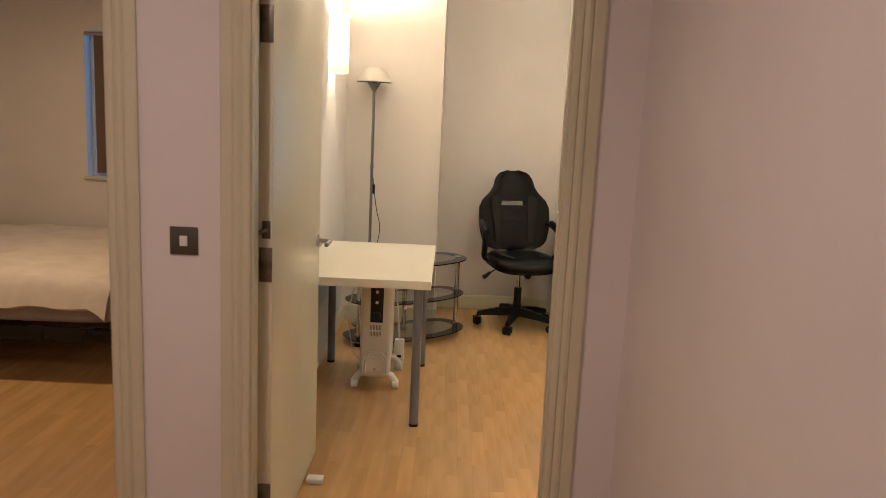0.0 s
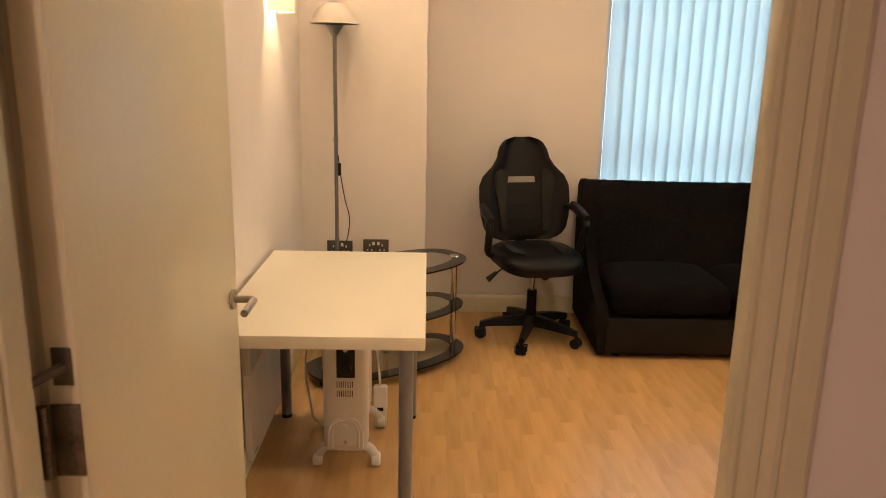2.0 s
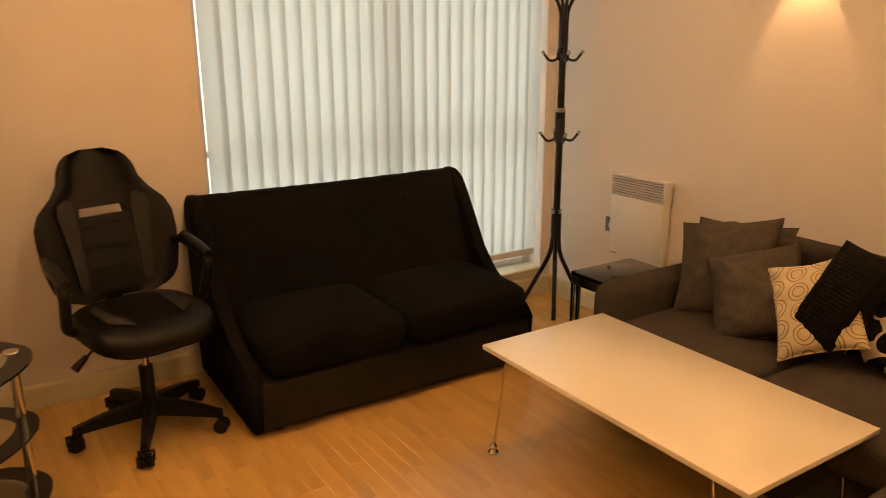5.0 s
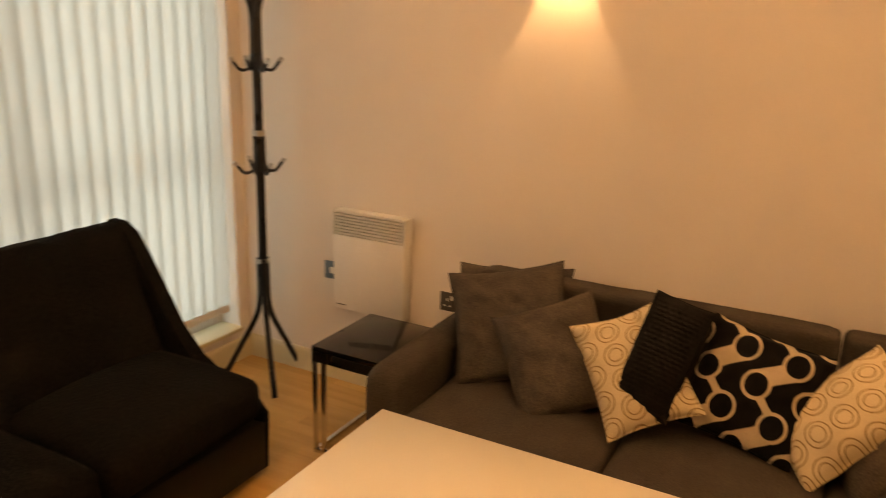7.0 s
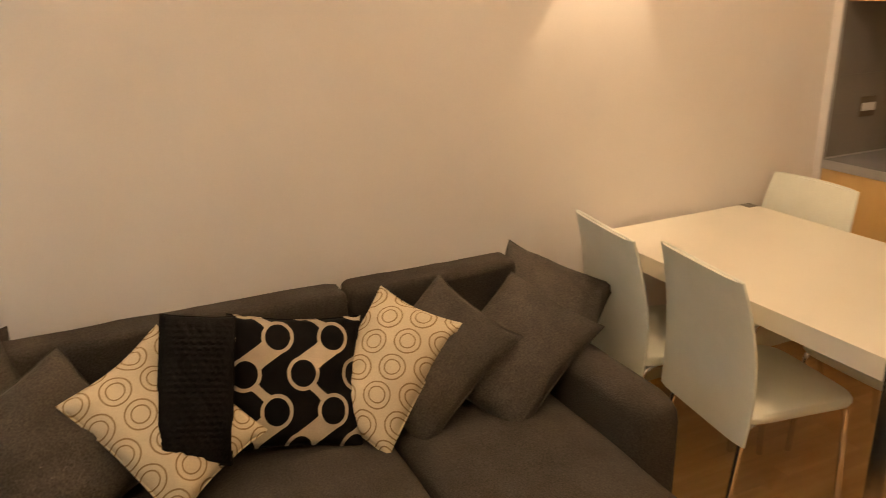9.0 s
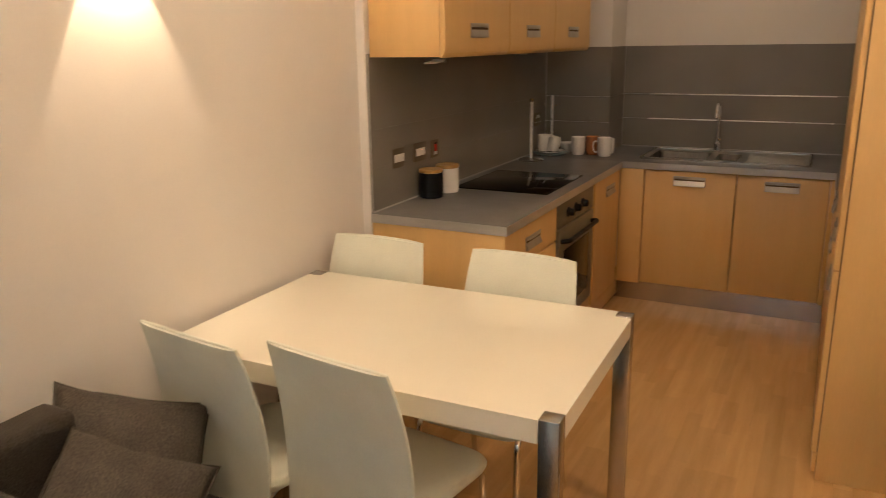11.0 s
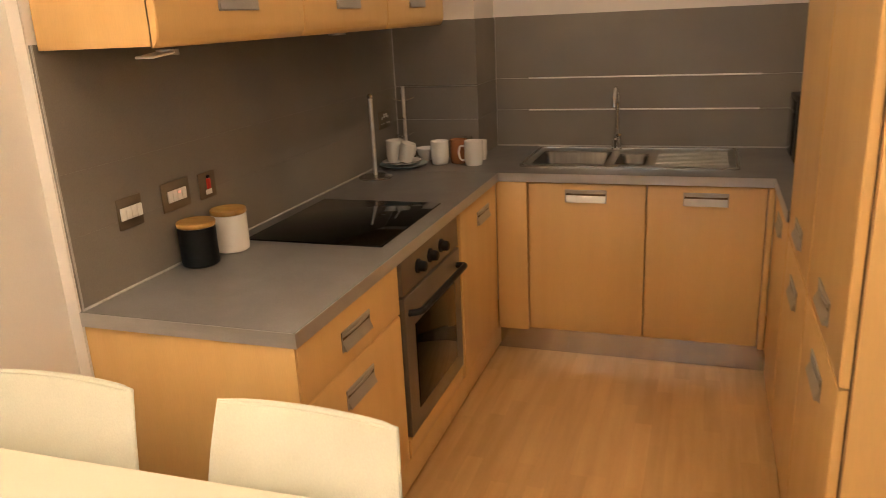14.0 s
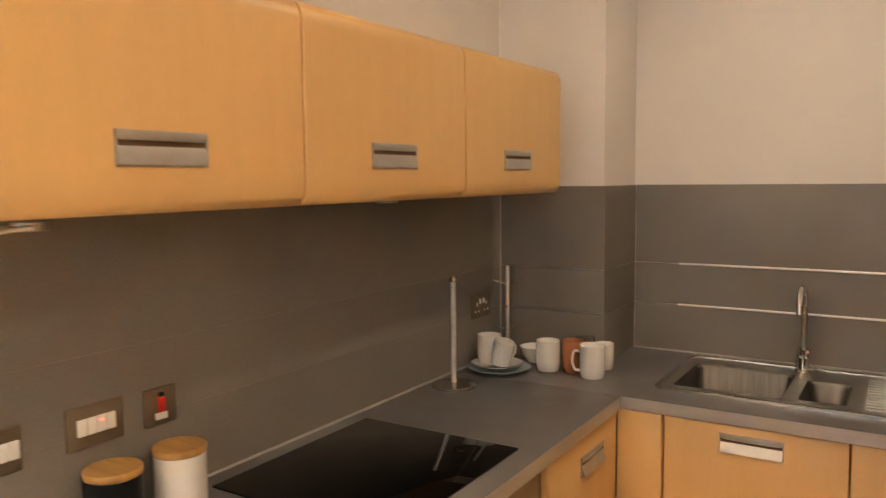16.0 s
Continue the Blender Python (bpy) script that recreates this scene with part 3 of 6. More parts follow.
# ---------------------------------------------------------------- windows and blinds
win = thing("window_1", "tall white framed window behind the vertical blinds", "window")
tagged(win, kind="structure")
for a, b in ((WL, WL + 0.05), (WR - 0.05, WR), (2.13, 2.18)):
    part("window_frame", B(a, b, 6.40, 6.45, WB, WT, bevel=0.004), WINFRAME, win)
for a, b in ((WB, WB + 0.05), (WT - 0.05, WT), (1.04, 1.07)):
    part("window_frame", B(WL + 0.05, WR - 0.05, 6.402, 6.448, a, b, bevel=0.004), WINFRAME, win)
for x0, x1 in ((WL + 0.05, 2.13), (2.18, WR - 0.05)):
    for z0, z1 in ((WB + 0.05, 1.04), (1.07, WT - 0.05)):
        p = part("pane", B(x0, x1, 6.42, 6.426, z0, z1), PANE, win)
        p.visible_shadow = False
part("window_sill", B(WL, WR, 6.255, 6.40, WB - 0.012, WB + 0.010, bevel=0.006), GLOSS, win, "cream painted sill")

blinds = thing("vertical_blind", "off-white fabric vertical blind, slats nearly closed", "blind")
part("headrail", B(WL + 0.01, WR - 0.01, 6.30, 6.35, WT - 0.06, WT - 0.02, bevel=0.004), WHITEPLAST, blinds)
SLATS = 25
for k in range(SLATS):
    x = WL + 0.088 + k * (WR - WL - 0.165) / (SLATS - 1)
    ang = radians(-9 + 2.5 * math.sin(k * 1.7))
    slat = bmesh.new()
    n = 6
    cols = []
    for i in range(n + 1):
        u = (i / n - 0.5) * 0.106
        d = 0.0035 * (1 - (2 * i / n - 1) ** 2)
        cols.append((x + u * math.cos(ang) + d * math.sin(ang), 6.325 + u * math.sin(ang) - d * math.cos(ang)))
    lo = [slat.verts.new((a, b, 0.262)) for a, b in cols]
    hi = [slat.verts.new((a, b, WT - 0.06)) for a, b in cols]
    for i in range(n):
        slat.faces.new((lo[i], lo[i + 1], hi[i + 1], hi[i]))
    s = part("slat", slat, BLIND, blinds)
    part("hem_weight", B(-0.047, 0.047, -0.002, 0.002, 0.258, 0.296, m=Matrix.Translation((x, 6.323, 0)) @ Matrix.Rotation(ang, 4, "Z")), WHITEPLAST, blinds)
part("bead_chain", R([(WL + 0.05 + 0.09 * i, 6.318, 0.266 - 0.004 * (i % 2)) for i in range(23)], 0.0018, 5), WHITEPLAST, blinds)

bwin = thing("window_2", "narrow bedroom window with blue evening light", "window")
tagged(bwin, kind="structure")
for a, b in ((BWL, BWL + 0.025), (BWR - 0.025, BWR)):
    part("window_frame", B(a, b, 6.30, 6.35, BWB, BWT, bevel=0.004), WINFRAME, bwin)
for a, b in ((BWB, BWB + 0.025), (BWT - 0.025, BWT)):
    part("window_frame", B(BWL + 0.025, BWR - 0.025, 6.302, 6.348, a, b, bevel=0.004), WINFRAME, bwin)
p = part("pane", B(BWL + 0.025, BWR - 0.025, 6.322, 6.328, BWB + 0.025, BWT - 0.025), PANE, bwin)
p.visible_shadow = False
part("window_sill", B(BWL - 0.02, BWR + 0.02, 6.175, 6.30, BWB - 0.025, BWB - 0.002, bevel=0.004), GLOSS, bwin)
part("window_handle", B(BWL + 0.055, BWL + 0.075, 6.27, 6.30, 1.20, 1.32, bevel=0.004), WHITEPLAST, bwin)
bbl = thing("bedroom_blind", "brown vertical blind drawn partly across the window", "blind")
part("headrail", B(BWL, BWR, 6.205, 6.235, BWT - 0.03, BWT - 0.005, bevel=0.003), SATIN, bbl)
for k in range(9):
    x = BWL + 0.115 + k * 0.08
    part("slat", B(-0.0445, 0.0445, -0.001, 0.001, BWB + 0.03, BWT - 0.03, m=Matrix.Translation((x, 6.225, 0)) @ Matrix.Rotation(0.5, 4, "Z")), BEDBLIND, bbl)

# ---------------------------------------------------------------- wall fittings
SCONCE_LABEL = "lit opal glass wall light with a curved front"
for sx, sy, side in SCONCES:
    sc = thing("wall_light", SCONCE_LABEL, "wall lamp", Matrix.Translation((sx, sy, 1.80)) @ Matrix.Rotation(0 if side > 0 else math.pi, 4, "Z"), "wall lights")
    sh = bmesh.new()
    outer, inner = [], []
    for i in range(13):
        a = -math.pi / 2 + math.pi * i / 12
        outer.append((0.012 + 0.095 * math.cos(a), 0.112 * math.sin(a)))
        inner.append((0.012 + 0.089 * math.cos(a), 0.106 * math.sin(a)))
    rows = []
    for z in (0, 0.12, 0.24, 0.35):
        rows.append(([sh.verts.new((x, y, z)) for x, y in outer], [sh.verts.new((x, y, z)) for x, y in inner]))
    for (o0, i0), (o1, i1) in zip(rows, rows[1:]):
        for k in range(12):
            sh.faces.new((o0[k], o0[k + 1], o1[k + 1], o1[k]))
            sh.faces.new((i0[k + 1], i0[k], i1[k], i1[k + 1]))
    for o, i in (rows[0], rows[-1]):
        for k in range(12):
            sh.faces.new((o[k], i[k], i[k + 1], o[k + 1]))
    part("shade", sh, SHADEGLASS, sc, "glowing opal glass shade", smooth=50)
    part("back_plate", B(0.001, 0.010, -0.05, 0.05, 0.20, 0.33, bevel=0.003), WHITEPLAST, sc)


# Rims for the assumed and added ceiling lamps; none of them is seen.
def downlight(x, y):
    d = thing("downlight", "assumed round recessed ceiling lamp with a white rim, unseen", "ceiling light", pose(x, y, TOP), "downlights")
    part("rim", L([(0.047, -0.004), (0.058, -0.006), (0.060, -0.001), (0.060, 0.0)], 24), WHITEPLAST, d)
    return d


for x, y in KITCHEN_SPOTS + LIVING_FILLS + HALL_SPOTS + [(-2.3, 4.2)]:
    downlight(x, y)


def plate(name, label, m, w, h, material, kind, category):
    """A wall plate: its face looks along its own -y."""
    p = thing(name, label, category, m)
    part("face_plate", B(-w / 2, w / 2, -0.006, 0, -h / 2, h / 2, bevel=0.003), material, p)
    if kind == "switch":
        part("rocker", B(-0.012, 0.012, -0.010, -0.006, -0.016, 0.016, bevel=0.002), WHITEPLAST, p, "white rocker switch")
    if kind == "double":
        for s in (-1, 1):
            part("rocker", B(s * 0.014 - 0.007, s * 0.014 + 0.007, -0.009, -0.006, 0.010, 0.030, bevel=0.0015), WHITEPLAST, p, "white rocker switch")
            hb = bmesh.new()
            box(hb, s * 0.036 - 0.0035, s * 0.036 + 0.0035, -0.0068, -0.006, 0.003, 0.016)
            box(hb, s * 0.036 - 0.017, s * 0.036 - 0.008, -0.0068, -0.006, -0.022, -0.015)
            box(hb, s * 0.036 + 0.008, s * 0.036 + 0.017, -0.0068, -0.006, -0.022, -0.015)
            part("socket_holes", hb, WHITEPLAST, p, "pale socket insert")
    if kind == "grid":
        n = 3 if w < 0.1 else 4
        for i in range(n):
            x = (i - (n - 1) / 2) * 0.022
            key = B(x - 0.0105, x + 0.0105, -0.011, -0.006, -0.018, 0.018, bevel=0.002)
            part("rocker", key, WHITEPLAST, p, "white rocker switch")
    if kind == "cooker":
        part("switch_surround", B(-0.016, 0.016, -0.009, -0.006, -0.030, -0.014, bevel=0.002), WHITEPLAST, p)
        part("rocker", B(-0.009, 0.009, -0.013, -0.006, -0.012, 0.022, bevel=0.002), REDSW, p, "red cooker switch")
        part("rocker_top", B(-0.006, 0.006, -0.013, -0.006, 0.023, 0.033, bevel=0.002), BLACKPLAST, p)
    return p


EAST = Matrix.Rotation(math.pi / 2, 4, "Z").inverted()
plate("light_switch", "dark pewter light switch with a white rocker", pose(-0.703, 2.369, 1.137), 0.086, 0.086, PEWTER, "switch", "switch")
plate("wall_socket", "dark pewter double socket on the pier", pose(-0.47, 5.759, 0.545), 0.147, 0.088, PEWTER, "double", "socket")
plate("wall_socket", "dark pewter double socket on the pier", pose(-0.262, 5.759, 0.555), 0.147, 0.088, PEWTER, "double", "socket")
plate("wall_socket", "dark pewter double socket behind the grey sofa", Matrix.Translation((3.274, 5.085, 0.520)) @ EAST, 0.147, 0.088, PEWTER, "double", "socket")
plate("fused_spur", "blue-grey edged fused outlet beside the panel heater", Matrix.Translation((3.274, 5.745, 0.555)) @ EAST, 0.088, 0.088, BLUELINE, "switch", "socket")

# panel heaters
def panel_heater(m, label, w, h, deep):
    """Hangs on the wall; faces its own -y."""
    ph = thing("panel_heater", label, "heater", m)
    hw, g = w / 2, h - 0.115
    part("body", B(-hw, hw, -deep, -0.012, 0, g, bevel=0.006), WHITEPLAST, ph)
    part("bracket", B(-hw * 0.8, hw * 0.8, -0.012, 0, 0.04, g + 0.06, bevel=0.002), WHITEPLAST, ph)
    for s in (-1, 1):
        part("end_cap", B(s * (hw - 0.0015) - 0.0065, s * (hw - 0.0015) + 0.0065, -deep - 0.002, -0.010, g - 0.005, h, bevel=0.003), WHITEPLAST, ph)
    # Black sheet stands in for the shade behind the grille slats.
    part("grille_shade_sheet", B(-hw + 0.008, hw - 0.008, -deep * 0.68, -0.012, g, h - 0.003), BLACKPLAST, ph, "black sheet painting the shade inside the grille")
    for i in range(8):
        z = g + 0.004 + i * 0.0142
        part("grille_slat", B(-hw + 0.007, hw - 0.007, -deep, -deep * 0.68, z, z + 0.0075, bevel=0.001, seg=1), WHITEPLAST, ph)
    part("top_cover", B(-hw, hw, -deep, -0.012, h - 0.004, h, bevel=0.0015), WHITEPLAST, ph)
    part("badge", B(-hw + 0.02, -hw + 0.07, -deep - 0.0015, -deep, 0.022, 0.026), PEWTER, ph)
    return ph


panel_heater(Matrix.Translation((3.274, 5.50, 0.40)) @ EAST, "white electric wall panel heater with a slotted top", 0.38, 0.475, 0.072)
panel_heater(Matrix.Translation((-0.679, 4.52, 0.06)) @ EAST.inverted(), "slim white wall panel heater hanging under the desk", 0.66, 0.48, 0.045)

# ---------------------------------------------------------------- desk corner
desk = thing("desk", "white melamine desk on grey round steel legs", "desk", pose(-0.315, 4.28, 0))
part("tabletop", B(-0.345, 0.345, -0.560, 0.550, 0.712, 0.755, bevel=0.002), DESKTOP, desk)
for x in (-0.285, 0.285):
    for y in (-0.53, 0.43):
        lg = part("leg", R([(x, y, 0.012), (x, y, 0.712)], 0.0235, 20), GREYLEG, desk)
        part("rubber_foot", R([(x, y, 0), (x, y, 0.014)], 0.0245, 20), BLACKPLAST, lg)
        part("mounting_plate", R([(x, y, 0.706), (x, y, 0.7115)], 0.029, 20), GREYLEG, lg)

oil = thing("oil_radiator", "white oil-filled radiator on castors under the desk", "heater", pose(-0.280, 4.275, 0))
bm = bmesh.new()
box(bm, -0.088, 0.088, -0.045, 0.045, 0.095, 0.625, bevel=0.022, seg=4)
part("control_housing", bm, WHITEPLAST, oil)
part("control_panel", B(-0.032, 0.040, -0.049, -0.040, 0.398, 0.620, bevel=0.004), BLACKPLAST, oil)
part("thermostat_knob", turn(L([(0.024, 0), (0.024, 0.014), (0.020, 0.018), (0, 0.018)], 24), Matrix.Translation((0.004, -0.048, 0.438)) @ Matrix.Rotation(radians(90), 4, "X")), BLACKPLAST, oil)
for z in (0.515, 0.575):
    part("rocker", turn(L([(0.009, 0), (0.009, 0.006), (0, 0.006)], 16), Matrix.Translation((0.004, -0.048, z)) @ Matrix.Rotation(radians(90), 4, "X")), WHITEPLAST, oil)
for r in range(2):
    for i in range(8):
        x = -0.032 + i * 0.0085
        part("vent_slot", B(x, x + 0.0035, -0.0462, -0.044, 0.318 + r * 0.038, 0.345 + r * 0.038), PEWTER, oil)
for s in (0.068, 0.052):
    arch = bent([(-s, -0.047, 0.10), (-s, -0.047, 0.16 + s * 0.3), (-s * 0.6, -0.047, 0.185 + s * 0.6), (s * 0.6, -0.047, 0.185 + s * 0.6), (s, -0.047, 0.16 + s * 0.3), (s, -0.047, 0.10)], 0.04)
    part("cord_tidy_rim", R(arch, 0.005, 8), WHITEPLAST, oil)
part("logo_plate", B(-0.011, 0.011, -0.0475, -0.045, 0.175, 0.200, bevel=0.004), WHITEPLAST, oil)
part("screw_cap", R([(0.0, -0.0475, 0.125), (0.0, -0.044, 0.125)], 0.008, 12), SATIN, oil)
for k in range(6):
    y = 0.075 + k * 0.055
    fin = B(-0.075, 0.075, y - 0.012, y + 0.012, 0.11, 0.60, bevel=0.011, seg=3)
    part("fin", fin, WHITEPLAST, oil)
for y in (0.0, 0.33):
    part("foot_bar", R(bent([(-0.115, y, 0.045), (-0.09, y, 0.085), (0.09, y, 0.085), (0.115, y, 0.045)], 0.03), 0.019, 10), WHITEPLAST, oil)
    for s in (-0.118, 0.118):
        part("castor", R([(s - 0.018, y, 0.028), (s - 0.014, y, 0.028), (s + 0.014, y, 0.028), (s + 0.018, y, 0.028)], [0.022, 0.028, 0.028, 0.022], 18), WHITEPLAST, oil)

cab = bmesh.new()
rod(cab, bent([(-0.36, 4.27, 0.17), (-0.41, 4.27, 0.20), (-0.46, 4.36, 0.40), (-0.43, 4.48, 0.56), (-0.36, 4.62, 0.58), (-0.30, 4.8, 0.45)], 0.08, 6), 0.0045, 8)
single("power_cord", cab, WHITECORD, "white looping mains cord of the oil radiator", "cable")
ad = thing("plug_adaptor", "white plug-in mains adaptor hanging on its cable", "adaptor", pose(-0.165, 4.62, 0.06))
part("body", B(-0.03, 0.03, -0.02, 0.02, 0, 0.135, bevel=0.008), WHITEPLAST, ad)
part("display", B(-0.014, 0.014, -0.022, -0.019, 0.022, 0.038), BLACKPLAST, ad)
part("cable", R(bent([(0, 0, 0.13), (-0.02, 0.0, 0.35), (-0.05, 0.02, 0.62), (-0.06, 0.05, 0.641)], 0.05), 0.005, 8), WHITECORD, ad)
part("foot", B(-0.026, 0.026, -0.018, 0.018, -0.06, 0.0, bevel=0.004), WHITEPLAST, ad)

fl = thing("floor_lamp", "tall grey floor lamp with a white bowl shade, unlit", "floor lamp", pose(-0.470, 5.63, 0))
part("base", L([(0.12, 0), (0.12, 0.012), (0.10, 0.022), (0.02, 0.034), (0.0, 0.034)], 32), GREYLEG, fl)
pole = part("pole", R([(0, 0, 0.03), (0, 0, 1.72)], 0.0105, 14), GREYLEG, fl)
for z in (0.62, 1.18):
    part("pole_joint", R([(0, 0, z - 0.012), (0, 0, z + 0.012)], 0.013, 14), GREYLEG, pole)
part("cup", L([(0.012, 1.72), (0.018, 1.73), (0.048, 1.775), (0.046, 1.778), (0, 1.775)], 24), GREYLEG, fl)
part("lamp_holder", L([(0.020, 1.776), (0.020, 1.80), (0, 1.80)], 18), BLACKPLAST, fl)
part("shade", L([(0.128, 1.782), (0.120, 1.80), (0.085, 1.855), (0.050, 1.885), (0.048, 1.885), (0.083, 1.852), (0.117, 1.80), (0.126, 1.782)], 36), SHADE, fl)
part("cord_switch", B(0.010, 0.028, -0.02, -0.004, 0.985, 1.055, bevel=0.005), BLACKPLAST, fl, "black inline cord switch")
part("cord", R(bent([(0.012, -0.01, 1.10), (0.020, -0.012, 1.02), (0.045, -0.015, 0.86), (0.075, -0.01, 0.75), (0.06, 0.02, 0.64), (0.03, 0.10, 0.56), (0.02, 0.125, 0.545)], 0.05), 0.003, 8), CORD, fl)

# glass television stand: three black-edged glass tiers on chrome tubes
tv = thing("tv_stand", "empty three-tier black glass corner stand on chrome tubes", "tv stand", pose(-0.16, 5.33, 0, 0, 0, 36))


def lens(a, b0, b1, n=48, cx=0.0, cy=0.0):
    pts = []
    for k in range(n):
        t = 2 * math.pi * k / n
        back = math.sin(t) > 0
        pts.append((cx + a * math.copysign(abs(math.cos(t)) ** (0.55 if back else 0.85), math.cos(t)), cy + (b1 if back else b0) * math.copysign(abs(math.sin(t)) ** (0.6 if back else 0.95), math.sin(t))))
    return pts


for z, a, b0, b1 in ((0.045, 0.465, 0.235, 0.215), (0.30, 0.455, 0.225, 0.205), (0.555, 0.465, 0.24, 0.22)):
    tier = part("shelf_rim", slab(bmesh.new(), lens(a, b0, b1), z, z + 0.008, lens(a - 0.075, b0 * 0.70, b1 * 0.66, cy=0.005)), BLACKGLASS, tv, "black glass shelf border")
    part("shelf_glass", slab(bmesh.new(), lens(a - 0.076, b0 * 0.70 - 0.001, b1 * 0.66 - 0.001, cy=0.005), z + 0.001, z + 0.007), CLEAR, tier, "clear glass inset")
for x, y in ((-0.405, -0.03), (0.405, -0.03), (-0.085, 0.172), (0.085, 0.172)):
    for z0, z1 in ((0.0, 0.045), (0.053, 0.30), (0.308, 0.555)):
        part("tube", R([(x, y, z0 + (0.02 if z0 == 0 else 0)), (x, y, z1)], 0.017, 16), CHROME, tv)
    part("cap", L([(0.028, 0.5632), (0.026, 0.567), (0, 0.568)], 20, (x, y, 0)), CHROME, tv)
    part("foot", L([(0.030, 0), (0.032, 0.012), (0.024, 0.022), (0, 0.022)], 18, (x, y, 0)), BLACKPLAST, tv)

# ---------------------------------------------------------------- office chair
oc = thing("office_chair", "black leatherette racing-style office chair on five castors", "office chair", pose(0.660, 5.79, 0, 0, 0, 13))
part("gas_lift", R([(0, 0, 0.17), (0, 0, 0.46)], 0.014, 16), CHROME, oc)
part("lift_cover", L([(0.034, 0.10), (0.034, 0.17), (0.029, 0.175), (0.029, 0.30), (0.025, 0.302), (0, 0.302)], 24), BLACKPLAST, oc)
for k in range(5):
    a = radians(-90 + 72 * k - 30)
    c, s = math.cos(a), math.sin(a)
    lb = bmesh.new()
    m = Matrix.Rotation(a, 4, "Z")
    secs = [(0.02, 0.085, 0.150, 0.030), (0.12, 0.082, 0.140, 0.026), (0.22, 0.078, 0.122, 0.022), (0.305, 0.072, 0.100, 0.018)]
    loops = [[lb.verts.new(m @ Vector(p)) for p in ((r, -w, z0), (r, w, z0), (r, w * 0.7, z1), (r, -w * 0.7, z1))] for r, z0, z1, w in secs]
    for p, q in zip(loops, loops[1:]):
        for i in range(4):
            lb.faces.new((p[i], p[(i + 1) % 4], q[(i + 1) % 4], q[i]))
    lb.faces.new(loops[0][::-1])
    lb.faces.new(loops[-1])
    arm = part("base_arm", lb, BLACKPLAST, oc)
    cb = bmesh.new()
    ct = Vector((0.30 * c, 0.30 * s, 0.030))
    d = Vector((-s, c, 0))
    for o in (-0.015, 0.015):
        rod(cb, [ct + d * (o - 0.009), ct + d * (o + 0.009)], 0.030, 18)
    rod(cb, [ct + Vector((0, 0, 0.01)), ct + Vector((0, 0, 0.05))], 0.009, 8)
    box(cb, -0.024, 0.024, -0.025, 0.025, 0.022, 0.052, bevel=0.008, m=Matrix.Translation((0.30 * c, 0.30 * s, 0)) @ Matrix.Rotation(a, 4, "Z"))
    part("castor", cb, BLACKPLAST, arm)
part("tilt_mechanism", B(-0.07, 0.07, -0.10, 0.09, 0.425, 0.47, bevel=0.01), BLACKPLAST, oc)
part("tension_knob", R([(0.03, -0.13, 0.41), (0.03, -0.07, 0.43)], [0.022, 0.028], 16), BLACKPLAST, oc)
part("lift_lever", R(bent([(-0.05, 0, 0.44), (-0.20, -0.02, 0.445), (-0.25, -0.03, 0.41)], 0.03), 0.005, 8), BLACKPLAST, oc)
part("lever_paddle", R([(-0.235, -0.028, 0.425), (-0.29, -0.035, 0.385)], [0.011, 0.018], 10), BLACKPLAST, oc)


def pad(w, d, h, n=4.0, seg=36, crown=0.02, front=0.0):
    """A seat pad: rounded outline, soft rolled edge and slightly dished top."""
    bm = bmesh.new()
    loops = []
    prof = [(0.90, 0.0), (0.98, 0.10), (1.0, 0.35), (1.0, 0.6), (0.97, 0.85), (0.90, 1.0), (0.7, 1.06), (0.4, 1.0), (0.12, 0.95)]
    for f, z in prof:
        lo = []
        for k in range(seg):
            t = 2 * math.pi * k / seg
            c, s = math.cos(t), math.sin(t)
            x = w / 2 * f * math.copysign(abs(c) ** (2 / n), c)
            y = d / 2 * f * math.copysign(abs(s) ** (2 / n), s)
            lo.append(bm.verts.new((x, y, h * z - crown * (y / d) ** 2 * 4 * (1 if y < 0 else 0))))
        loops.append(lo)
    for a, b in zip(loops, loops[1:]):
        for k in range(seg):
            bm.faces.new((a[k], a[(k + 1) % seg], b[(k + 1) % seg], b[k]))
    bm.faces.new(loops[0][::-1])
    bm.faces.new(loops[-1])
    return bm


part("seat", turn(pad(0.50, 0.50, 0.085, 3.2, 40, 0.03), Matrix.Translation((0, -0.03, 0.47))), BLACKLEATHER, oc)
for s in (-1, 1):
    ins = [(s * 0.10, -0.16), (s * 0.17, -0.08), (s * 0.165, 0.10), (s * 0.13, 0.16), (s * 0.12, 0.0)]
    part("seat_inset", turn(slab(bmesh.new(), ins, 0, 0.004), Matrix.Translation((0, -0.03, 0.5595))), GREYMESH, oc, "charcoal mesh seat stripe")

HALF = [(0.0, 0.13), (0.012, 0.170), (0.035, 0.205), (0.07, 0.232), (0.16, 0.252), (0.26, 0.258), (0.34, 0.255), (0.40, 0.232), (0.46, 0.178), (0.51, 0.150), (0.56, 0.140), (0.60, 0.122), (0.63, 0.090), (0.645, 0.04)]


HALF = [(z * 0.965, w * 1.11) for z, w in HALF]


def back_half(z):
    for (z0, w0), (z1, w1) in zip(HALF, HALF[1:]):
        if z0 <= z <= z1:
            return w0 + (w1 - w0) * (z - z0) / (z1 - z0)
    return HALF[-1][1]


